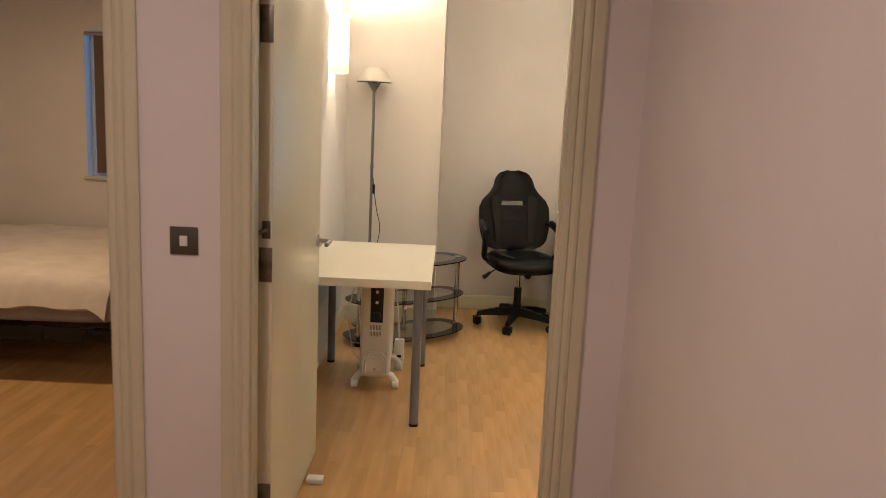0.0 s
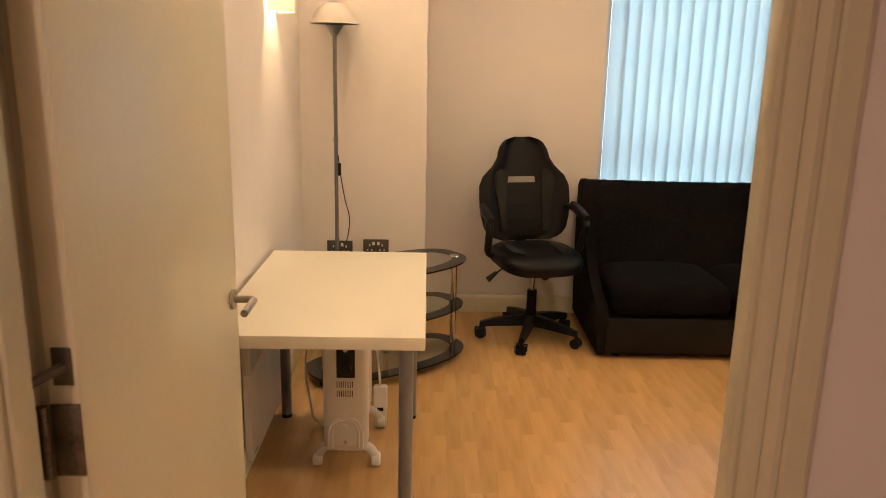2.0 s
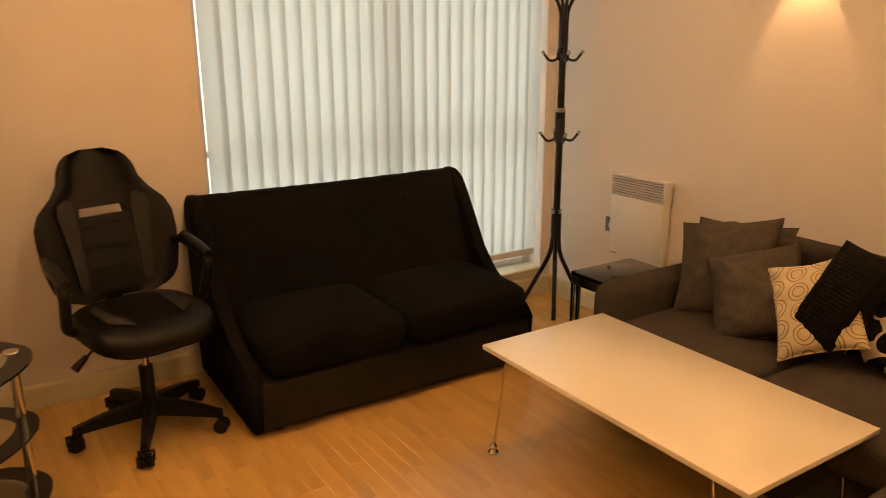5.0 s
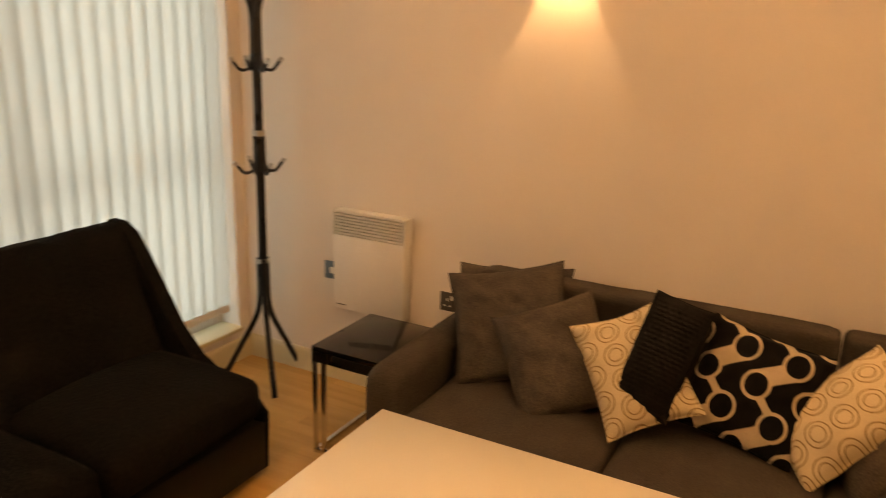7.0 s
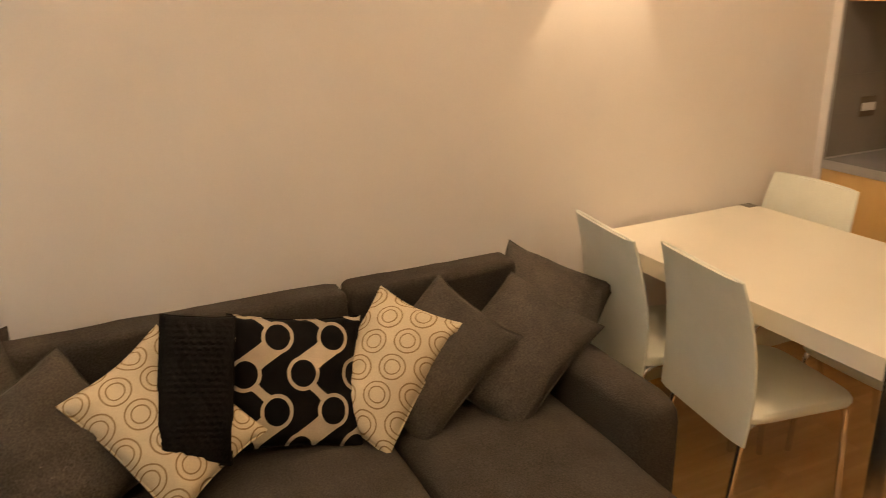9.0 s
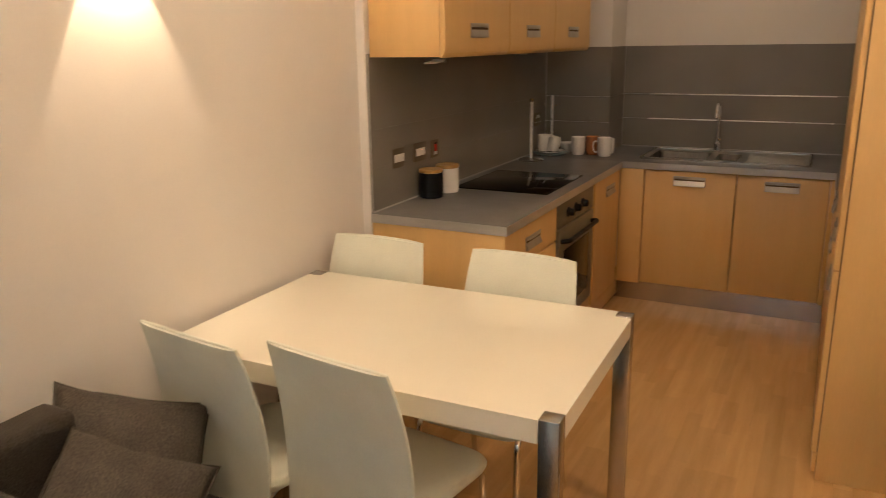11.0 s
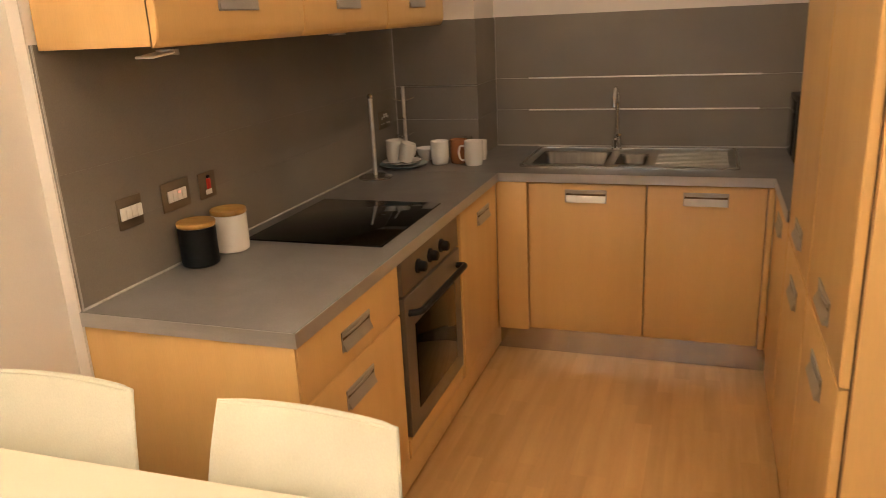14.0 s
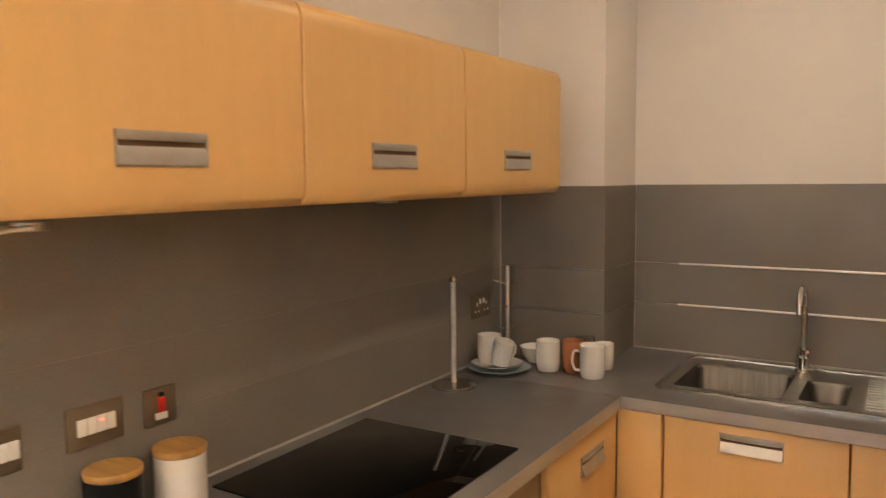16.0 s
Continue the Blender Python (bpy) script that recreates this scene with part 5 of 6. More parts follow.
def dining_chair(m, label):
    """Faces its own -y: the back stands at +y."""
    ch = thing("dining_chair", label, "dining chair", m, "white dining chairs")
    bk = bmesh.new()
    nx, nz = 12, 16
    g = {}
    for f in (0, 1):
        for j in range(nz + 1):
            s = j / nz
            z = 0.366 + 0.522 * s
            hw = 0.212 - 0.014 * s + 0.014 * math.sin(math.pi * s)
            for i in range(nx + 1):
                u = 2 * i / nx - 1
                y = 0.215 + 0.050 * s * s - 0.018 * math.sin(math.pi * s) + 0.013 * (1 - u * u) * s
                th = 0.013 * (1 - abs(u) ** 10 * 0.6)
                zz = z - 0.005 * u * u * s
                g[i, j, f] = bk.verts.new((hw * u, y + (th if f else -th), zz))
    for i in range(nx):
        for j in range(nz):
            bk.faces.new((g[i, j, 0], g[i + 1, j, 0], g[i + 1, j + 1, 0], g[i, j + 1, 0]))
            bk.faces.new((g[i, j, 1], g[i, j + 1, 1], g[i + 1, j + 1, 1], g[i + 1, j, 1]))
    for j in range(nz):
        bk.faces.new((g[0, j, 0], g[0, j + 1, 0], g[0, j + 1, 1], g[0, j, 1]))
        bk.faces.new((g[nx, j, 0], g[nx, j, 1], g[nx, j + 1, 1], g[nx, j + 1, 0]))
    for i in range(nx):
        bk.faces.new((g[i, 0, 0], g[i, 0, 1], g[i + 1, 0, 1], g[i + 1, 0, 0]))
        bk.faces.new((g[i, nz, 0], g[i + 1, nz, 0], g[i + 1, nz, 1], g[i, nz, 1]))
    b = part("backrest", bk, WHITELEATHER, ch, "", 40)
    rim = [(-0.212 + 0.014 * s - 0.014 * math.sin(math.pi * s), 0.215 + 0.05 * s * s - 0.018 * math.sin(math.pi * s), 0.366 + 0.522 * s - 0.005 * s) for s in [k / 10 for k in range(11)]]
    top = [(0.198 * u, 0.265 + 0.013 * (1 - u * u), 0.888 - 0.005 * u * u) for u in [-1 + k / 6 for k in range(1, 12)]]
    part("piping", R(rim + top + [(-x, y, z) for x, y, z in rim[::-1]], 0.0055, 8), WHITELEATHER, b)
    part("seat", turn(pad(0.42, 0.44, 0.040, 6.0, 36, 0.012), Matrix.Translation((0, 0.0, 0.42))), WHITELEATHER, ch)
    for s in (-1, 1):
        part("front_leg", R(bent([(s * 0.17, 0.05, 0.414), (s * 0.178, -0.185, 0.414), (s * 0.185, -0.205, 0.0)], 0.05), 0.0105, 12), CHROME, ch, "chrome tube leg")
        part("rear_leg", R(bent([(s * 0.17, 0.05, 0.410), (s * 0.172, 0.18, 0.41), (s * 0.185, 0.245, 0.0)], 0.05), 0.0105, 12), CHROME, ch, "chrome tube leg")
    part("cross_bar", R([(-0.172, 0.12, 0.408), (0.172, 0.12, 0.408)], 0.009, 10), CHROME, ch)
    return ch


c1 = dining_chair(pose(2.905, 2.43, 0, 0, 0, -8), "white leatherette dining chair on chrome legs, pushed under the table")
copy_thing(c1, pose(2.475, 2.40, 0, 0, 0, -8))
copy_thing(c1, pose(3.010, 1.860, 0, 0, 0, 180))
copy_thing(c1, pose(2.408, 1.860, 0, 0, 0, 178))

# ---------------------------------------------------------------- kitchen
CT = 0.905          # worktop height
FX = 2.60           # front of the units along the hob wall
FY = -0.625         # front of the sink units
TW = 1.394           # front of the tall units


def door_panel(w, h, t=0.022, roll=0.0):
    """A door in its own x-z plane facing -y; roll rounds the upper and lower edges forward."""
    bm = bmesh.new()
    n = 8
    prof = []
    if roll:
        for i in range(n + 1):
            a = math.pi / 2 * i / n
            prof.append((-t + roll * 0.55 * (1 - math.sin(a)), roll * (1 - math.cos(a))))
        prof += [(y, h - z) for y, z in prof[::-1]]
        prof = [(0, 0)] + prof + [(0, h)]
    else:
        e = 0.006
        prof = [(0, 0), (-t + e, 0), (-t + e * 0.3, e * 0.3), (-t, e), (-t, h - e), (-t + e * 0.3, h - e * 0.3), (-t + e, h), (0, h)]
    xs = [(-w / 2, 0.003), (-w / 2 + 0.003, 0.0), (w / 2 - 0.003, 0.0), (w / 2, 0.003)]
    loops = [[bm.verts.new((x, min(0, y + ins) if y < -ins else y, z)) for y, z in prof] for x, ins in xs]
    for a, b in zip(loops, loops[1:]):
        for k in range(len(prof)):
            bm.faces.new((a[k], a[(k + 1) % len(prof)], b[(k + 1) % len(prof)], b[k]))
    bm.faces.new(loops[0][::-1])
    bm.faces.new(loops[-1])
    return bm


def pull(parent, m, deep=0.012, w=0.186, h=0.060):
    """A recessed metal pull: frame, sloping pocket and lip."""
    fr = bmesh.new()
    box(fr, -w / 2, w / 2, -0.004, 0.002, h / 2 - 0.014, h / 2, bevel=0.001)
    box(fr, -w / 2, w / 2, -0.003, 0.002, -h / 2, -h / 2 + 0.004)
    box(fr, -w / 2, -w / 2 + 0.004, -0.003, 0.002, -h / 2, h / 2)
    box(fr, w / 2 - 0.004, w / 2, -0.003, 0.002, -h / 2, h / 2)
    hd = part("handle", turn(fr, m), PULLMETAL, parent, "brushed metal recessed pull")
    # The door behind is solid; this dark piece paints the slot's shade.
    back = B(-w / 2 + 0.004, w / 2 - 0.004, -0.0012, 0.0015, 0.0, h / 2 - 0.012)
    part("recess", turn(back, m), GAPSHADE, hd, "flat piece painted dark as the shade of the recess", 0)
    pk = bmesh.new()
    xs = (-w / 2 + 0.004, w / 2 - 0.004)
    sec = [(0.001, -h / 2 + 0.003), (-deep, -h / 2 + 0.003), (-deep * 0.9, -h / 2 + 0.008), (-0.0035, -0.004), (-0.001, 0.004), (0.001, 0.004)]
    a, b = ([pk.verts.new((x, y, z)) for y, z in sec] for x in xs)
    for q in range(6):
        pk.faces.new((a[q], a[(q + 1) % 6], b[(q + 1) % 6], b[q]))
    pk.faces.new(a[::-1])
    pk.faces.new(b)
    part("pocket", turn(pk, m), PULLMETAL, hd, "", 30)
    lip = bmesh.new()
    n = 8
    a = []
    for i in range(n + 1):
        s = i / n
        x = (-w / 2 + 0.006) + (w - 0.012) * s
        d = 0.002 + 0.008 * math.sin(math.pi * s) ** 0.6
        a.append((x, d))
    top = [lip.verts.new((x, -d, h / 2 - 0.012)) for x, d in a]
    bot = [lip.verts.new((x, -d * 0.92, h / 2 - 0.017)) for x, d in a]
    tb = [lip.verts.new((x, -0.001, h / 2 - 0.012)) for x, d in a]
    bb = [lip.verts.new((x, -0.001, h / 2 - 0.017)) for x, d in a]
    for i in range(n):
        lip.faces.new((top[i], top[i + 1], bot[i + 1], bot[i]))
        lip.faces.new((tb[i], tb[i + 1], top[i + 1], top[i]))
        lip.faces.new((bot[i], bot[i + 1], bb[i + 1], bb[i]))
    part("lip", turn(lip, m), PULLMETAL, hd)
    return hd


WEST = Matrix.Rotation(-math.pi / 2, 4, "Z")      # faces -x
NORTH = Matrix.Rotation(math.pi, 4, "Z")          # faces +y
EASTW = Matrix.Rotation(math.pi / 2, 4, "Z")      # faces +x


def unit(name, label, m, width, z0, z1, depth, fronts, roll=0.0, carcass=BEECH, low=0.0):
    """A cabinet unit facing its own -y; fronts are (x, width, z0, z1, handle x, handle z)."""
    u = thing(name, label, "kitchen unit", m, "beech kitchen units")
    part("carcass", B(-width / 2 + 0.001, width / 2 - 0.001, 0.024, depth, z0, z1 - low, bevel=0.001), carcass, u)
    # Dark sheet paints the shade that falls between the door fronts.
    part("gap_shade_sheet", B(-width / 2 + 0.002, width / 2 - 0.002, 0.021, 0.0238, z0 + 0.004, z1 - 0.004), GAPSHADE, u)
    for x, w, a, b, hx, hz in fronts:
        d = part("door", turn(door_panel(w - 0.003, b - a, 0.021, roll), Matrix.Translation((x, 0.0205, a))), BEECH, u, "plain beech effect door front", 40)
        if hx is not None:
            pull(d, Matrix.Translation((hx, -0.0005, hz)), 0.0065 if roll else 0.013)
    return u


# base units along the hob wall, facing -x
PLY = 0.13
unit("drawer_unit", "beech effect drawer unit at the end of the worktop", Matrix.Translation((FX, 0.945, 0)) @ WEST, 0.66, PLY, 0.862, 0.60,
     [(0, 0.655, 0.685, 0.858, 0.0, 0.767), (0, 0.655, PLY + 0.004, 0.680, 0.0, 0.590)])
unit("oven_housing", "beech effect housing round the built-in oven", Matrix.Translation((FX, 0.300, 0)) @ WEST, 0.612, PLY, 0.862, 0.60, [(0, 0.605, PLY + 0.004, 0.205, None, None)])
unit("base_unit", "beech effect base cupboard beside the oven", Matrix.Translation((FX, -0.325, 0)) @ WEST, 0.600, PLY, 0.862, 0.60, [(0.0, 0.55, PLY + 0.004, 0.858, 0.055, 0.765)])
single("end_panel", B(FX - 0.002, 3.233, 1.276, 1.284, 0.0, 0.862, bevel=0.001), BEECH, "beech effect panel closing the end of the base units", "kitchen panel")

ov = thing("oven", "built-in oven with dark glass door and black knobs", "oven", Matrix.Translation((FX - 0.004, 0.298, 0)) @ WEST)
part("control_panel", B(-0.297, 0.297, 0.0, 0.023, 0.735, 0.858, bevel=0.003), OVENMETAL, ov, "dark metal control panel")
for x in (-0.150, -0.028, 0.092):
    part("knob", turn(L([(0.026, 0), (0.026, 0.006), (0.020, 0.010), (0.018, 0.030), (0.012, 0.034), (0, 0.034)], 22), Matrix.Translation((x, 0.0, 0.797)) @ Matrix.Rotation(radians(90), 4, "X")), BLACKPLAST, ov)
ovd = part("oven_door", B(-0.297, 0.297, -0.004, 0.022, 0.215, 0.728, bevel=0.003), OVENMETAL, ov, "dark metal framed oven door")
part("oven_window", B(-0.215, 0.215, -0.0075, -0.003, 0.290, 0.610, bevel=0.002), HOBGLASS, ovd, "black glass window")
part("door_handle", R(bent([(-0.26, 0.0, 0.665), (-0.25, -0.045, 0.672), (0.25, -0.045, 0.672), (0.26, 0.0, 0.665)], 0.03), 0.012, 12), BLACKPLAST, ovd, "black bar handle")

# sink units, facing +y
unit("sink_unit", "beech effect cupboard under the sink", Matrix.Translation((2.185, FY, 0)) @ NORTH, 0.535, PLY, 0.862, 0.60, [(0, 0.533, PLY + 0.004, 0.858, 0.0, 0.800)], low=0.16)
unit("sink_unit", "beech effect cupboard under the drainer", Matrix.Translation((1.670, FY, 0)) @ NORTH, 0.495, PLY, 0.862, 0.60, [(0, 0.493, PLY + 0.004, 0.858, 0.0, 0.800)], low=0.16)
single("corner_post", B(2.4545, FX, FY - 0.05, FY + 0.018, 0.13, 0.862, bevel=0.002), BEECH, "beech effect filler post in the inner corner", "kitchen panel")
single("corner_post", B(TW + 0.002, 1.4215, FY - 0.05, FY + 0.018, 0.13, 0.862, bevel=0.002), BEECH, "beech effect filler post beside the sink units", "kitchen panel")
single("plinth", B(TW - 0.055, FX + 0.045, FY - 0.06, FY - 0.045, 0.0, 0.13), STEEL, "brushed aluminium plinth under the sink units", "plinth")
hob_plinth = thing("plinth", "beech effect plinth under the hob units, painted dark shade at the floor", "plinth")
part("board", B(FX + 0.008, FX + 0.022, FY - 0.044, 1.274, 0.024, 0.128, bevel=0.001), BEECH, hob_plinth)
# Dark board put in for the shade below the plinth.
part("floor_shade_strip", B(FX + 0.030, FX + 0.045, FY - 0.044, 1.274, 0.0, 0.126), GAPSHADE, hob_plinth, "dark strip painted as the shade under the plinth")

# worktops: the hob run and the sink run, with the sink let in
SK = (1.545, 2.515, -1.275, -0.765)      # sink x0 x1 y0 y1
wt = thing("worktop", "grey laminate worktop with a metal front edge, L-shaped", "worktop")
HB = (2.655, 3.165, 0.012, 0.602)
part("hob_run", B(FX - 0.012, 3.233, FY + 0.018, 1.290, CT - 0.040, CT, bevel=0.001), WORKTOP, wt)
for q in ((2.516, 3.233, -1.349, FY + 0.0178), (1.0, SK[0], -1.349, FY + 0.006), (SK[0], 2.516, SK[3], FY + 0.006), (SK[0], 2.516, -1.349, SK[2])):
    part("sink_run", B(*q, CT - 0.040, CT), WORKTOP, wt)
part("side_run", B(0.745, TW + 0.006, FY + 0.0062, -0.0565, CT - 0.040, CT), WORKTOP, wt)
part("side_run", B(0.745, 0.9995, -1.349, FY + 0.006, CT - 0.040, CT), WORKTOP, wt)
part("front_edge", B(TW + 0.0062, TW + 0.0087, FY + 0.0206, -0.0565, CT - 0.0405, CT - 0.001), EDGE, wt, "metal worktop edging")
part("front_edge", B(FX - 0.0145, FX - 0.012, FY + 0.03, 1.2925, CT - 0.0405, CT - 0.001), EDGE, wt, "metal worktop edging")
part("front_edge", B(FX - 0.012, 3.233, 1.290, 1.2925, CT - 0.0405, CT - 0.001), EDGE, wt, "metal worktop edging")
part("front_edge", B(TW + 0.0062, FX - 0.012, FY + 0.0182, FY + 0.0205, CT - 0.0405, CT - 0.001), EDGE, wt, "metal worktop edging")
part("front_filler", B(TW + 0.0062, FX - 0.012, FY + 0.006, FY + 0.018, CT - 0.040, CT - 0.0005), WORKTOP, wt)

hob = thing("hob", "black ceramic glass hob set in the worktop", "hob", pose(0, 0, CT))
part("glass", B(HB[0], HB[1], HB[2], HB[3], 0.0005, 0.006, bevel=0.002), HOBGLASS, hob)

# one and a half bowl sink
sk = thing("sink", "stainless steel one and a half bowl sink with drainer", "sink", pose(0, 0, CT))
x0, x1, y0, y1 = SK


def round_rect(a0, a1, b0, b1, r, n=6):
    pts = []
    for cx, cy, s in ((a1 - r, b1 - r, 0), (a0 + r, b1 - r, 90), (a0 + r, b0 + r, 180), (a1 - r, b0 + r, 270)):
        for i in range(n + 1):
            a = radians(s + 90 * i / n)
            pts.append((cx + r * math.cos(a), cy + r * math.sin(a)))
    return pts


big, small = (2.13, 2.475, -1.155, -0.815), (1.945, 2.085, -1.10, -0.835)
deck = bmesh.new()
def quad(bm, a0, a1, b0, b1, z):
    bm.faces.new([bm.verts.new(p) for p in ((a0, b0, z), (a1, b0, z), (a1, b1, z), (a0, b1, z))])
for a0, a1, b0, b1 in ((x0, small[0], y0, y1), (small[0], small[1], y0, small[2]), (small[0], small[1], small[3], y1), (small[1], big[0], y0, y1), (big[0], big[1], y0, big[2]), (big[0], big[1], big[3], y1), (big[1], x1, y0, y1)):
    quad(deck, a0, a1, b0, b1, 0.004)
part("deck", deck, SINKSTEEL, sk, "", 0)
part("rim", slab(bmesh.new(), round_rect(x0 - 0.012, x1 + 0.012, y0 - 0.012, y1 + 0.012, 0.03), 0.0, 0.0075, round_rect(x0 + 0.004, x1 - 0.004, y0 + 0.004, y1 - 0.004, 0.025)), STEEL, sk)
# Bowls use the darkened steel copy, so their shade is painted in.
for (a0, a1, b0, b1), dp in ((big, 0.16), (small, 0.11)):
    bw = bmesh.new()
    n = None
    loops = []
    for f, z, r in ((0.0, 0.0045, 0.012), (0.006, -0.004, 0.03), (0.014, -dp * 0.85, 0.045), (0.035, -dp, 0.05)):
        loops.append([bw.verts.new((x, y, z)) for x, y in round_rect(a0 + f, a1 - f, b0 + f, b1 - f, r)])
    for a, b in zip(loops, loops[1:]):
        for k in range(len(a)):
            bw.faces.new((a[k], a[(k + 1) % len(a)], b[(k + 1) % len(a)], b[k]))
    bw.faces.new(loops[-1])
    bowl = part("bowl", bw, SHADEDBOWL, sk, "", 50)
    part("waste", L([(0.03, -dp + 0.001), (0.032, -dp + 0.004), (0.02, -dp + 0.003), (0, -dp + 0.002)], 20, ((a0 + a1) / 2, (b0 + b1) / 2, 0)), CHROME, bowl)
for k in range(12):
    y = -1.20 + k * 0.034
    part("drainer_groove", B(1.58, 1.90, y - 0.004, y + 0.004, 0.0042, 0.0058, bevel=0.0007, seg=1), SINKSTEEL, sk)
tp = thing("mixer_tap", "chrome swan-neck mixer tap behind the sink", "tap", pose(2.115, -1.215, CT + 0.004))
part("base", L([(0.028, 0), (0.028, 0.006), (0.023, 0.012), (0.023, 0.055), (0.018, 0.062), (0.013, 0.066), (0, 0.066)], 24), CHROME, tp)
part("spout", R(bent([(0, 0, 0.06), (0, 0, 0.255), (0, 0.03, 0.315), (0, 0.10, 0.325), (0, 0.145, 0.285), (0, 0.150, 0.235)], 0.06, 6), 0.0115, 14), CHROME, tp)
part("lever", R([(0.0, 0.0, 0.075), (-0.02, 0.06, 0.088)], [0.010, 0.006], 10), CHROME, tp)
part("collar", R([(0, 0, 0.063), (0, 0, 0.085)], 0.017, 16), CHROME, tp)

# splashback panels with thin metal joints
SP = 1.590
spx = thing("splashback", "matt grey splashback panels with slim metal joints", "splashback")
part("panel", B(3.2275, 3.2345, -0.984, 1.284, CT, 1.1006, bevel=0.0003, seg=1), SPLASH, spx)
part("panel", B(3.2275, 3.2345, -0.984, 1.284, 1.101, 1.2686, bevel=0.0003, seg=1), SPLASH, spx)
part("panel", B(3.2275, 3.2345, -0.984, 1.284, 1.269, SP, bevel=0.0003, seg=1), SPLASH, spx)
for z0, z1 in ((CT, 1.100), (1.102, 1.268), (1.270, SP)):
    part("panel", B(2.784, 3.2265, -0.984, -0.977, z0, z1, bevel=0.0008, seg=1), SPLASH, spx)
    part("panel", B(2.782, 2.789, -1.341, -0.9765, z0, z1, bevel=0.0008, seg=1), SPLASH, spx)
    part("panel", B(1.0, 2.7815, -1.349, -1.342, z0, z1, bevel=0.0008, seg=1), SPLASH, spx)
# Each joint is cut off where its glint fades, so shape carries the light.
for z in (1.101, 1.269):
    part("joint_glint_strip", R([(1.44, -1.341, z), (2.60, -1.341, z)], 0.0042, 8), ALU, spx, "bright metal joint strip, only as long as its glint")
part("edge_strip", B(3.2255, 3.2274, 1.279, 1.2845, CT, SP), SEALANT, spx, "pale edging strip")
part("corner_bead", R([(3.2262, -0.976, CT), (3.2262, -0.976, SP)], 0.003, 6), SEALANT, spx, "pale corner sealant")
part("corner_bead", R([(2.7815, -1.3415, CT), (2.7815, -1.3415, SP)], 0.003, 6), SEALANT, spx, "pale corner sealant")
part("sealant_line", R([(3.2265, -0.975, CT + 0.002), (3.2265, 1.284, CT + 0.002)], 0.0045, 6), SEALANT, spx, "pale worktop sealant")
part("sealant_line", R([(1.0, -1.341, CT + 0.002), (2.78, -1.341, CT + 0.002)], 0.0040, 6), SEALANT, spx, "pale worktop sealant")
single("trim", B(3.236, 3.2745, 1.2855, 1.289, 0, TOP), WALL, "narrow white painted corner trim beside the kitchen", "trim", kind="structure")

PLX = 3.2272
plate("switch_plate", "bronze plate with three white appliance switches", Matrix.Translation((PLX, 1.055, 1.120)) @ EAST, 0.100, 0.090, BRONZE, "grid", "switch")
neon_plate = plate("switch_plate", "bronze plate with four white appliance switches", Matrix.Translation((PLX, 0.850, 1.122)) @ EAST, 0.132, 0.090, BRONZE, "grid", "switch")
part("neon_lamp", B(0.006, 0.014, -0.0120, -0.0108, 0.006, 0.010), NEON, neon_plate, "small red neon indicator")
plate("cooker_switch", "bronze plate with a red cooker switch", Matrix.Translation((PLX, 0.690, 1.118)) @ EAST, 0.086, 0.086, BRONZE, "cooker", "switch")
plate("wall_socket", "bronze double socket above the worktop", Matrix.Translation((PLX, -0.805, 1.125)) @ EAST, 0.147, 0.088, BRONZE, "double", "socket")

# wall cupboards, facing -x, with fronts rolled at top and bottom
UX, UB, UT = 2.870, 1.575, 1.990
for yc, w, off, lab in ((0.920, 0.690, -0.006, "wide beech effect wall cupboard with a lift-up front"), (0.242, 0.662, -0.012, "beech effect wall cupboard with a rolled front"), (-0.425, 0.668, -0.008, "beech effect wall cupboard next to the corner column")):
    unit("wall_unit", lab, Matrix.Translation((UX, yc, 0)) @ WEST, w, UB, UT, 3.2265 - UX, [(0, w, UB - 0.004, UT + 0.004, off, UB + 0.105)], roll=0.045)
cl1 = thing("cabinet_light", "small unlit light fitting under the wall cupboards", "light fitting", pose(3.0, 1.08, UB))
part("plate", B(-0.05, 0.005, 0.03, 0.115, -0.006, 0.0, bevel=0.002, m=Matrix.Translation((0, 0, -0.012)) @ Matrix.Rotation(radians(-6), 4, "X")), WHITEPLAST, cl1)
part("lens", R([(-0.02, 0.02, -0.026), (-0.02, 0.02, -0.012)], 0.028, 20), SATIN, cl1)
cl2 = thing("cabinet_light", "small round unlit light under the wall cupboards", "light fitting", pose(3.0, 0.12, UB))
part("lens", R([(-0.02, 0.02, -0.014), (-0.02, 0.02, -0.001)], 0.030, 20), SATIN, cl2)

# tall units, facing +x
for yc, lab in ((0.840, "tall beech effect larder unit beside the bin"), (0.248, "tall beech effect fridge housing")):
    unit("tall_unit", lab, Matrix.Translation((TW, yc, 0)) @ EASTW, 0.590, 0.10, 2.25, 0.62,
         [(0, 0.586, 0.104, 0.820, 0.0, 0.715), (0, 0.586, 0.826, 2.246, 0.0, 0.910)])
single("end_panel", B(0.746, TW - 0.024, 1.1355, 1.1535, 0.0, 2.25, bevel=0.001), BEECH, "tall beech effect side panel of the larder unit", "kitchen panel")
tall_plinth = thing("plinth", "beech effect plinth under the tall units, painted dark shade at the floor", "plinth")
part("board", B(TW - 0.022, TW - 0.008, -0.60, 1.1345, 0.020, 0.099, bevel=0.001), BEECH, tall_plinth)
# Shade at the foot of the tall units, painted as a dark board.
part("floor_shade_strip", B(TW - 0.045, TW - 0.030, -0.60, 1.1345, 0.0, 0.098), GAPSHADE, tall_plinth, "dark strip painted as the shade under the plinth")
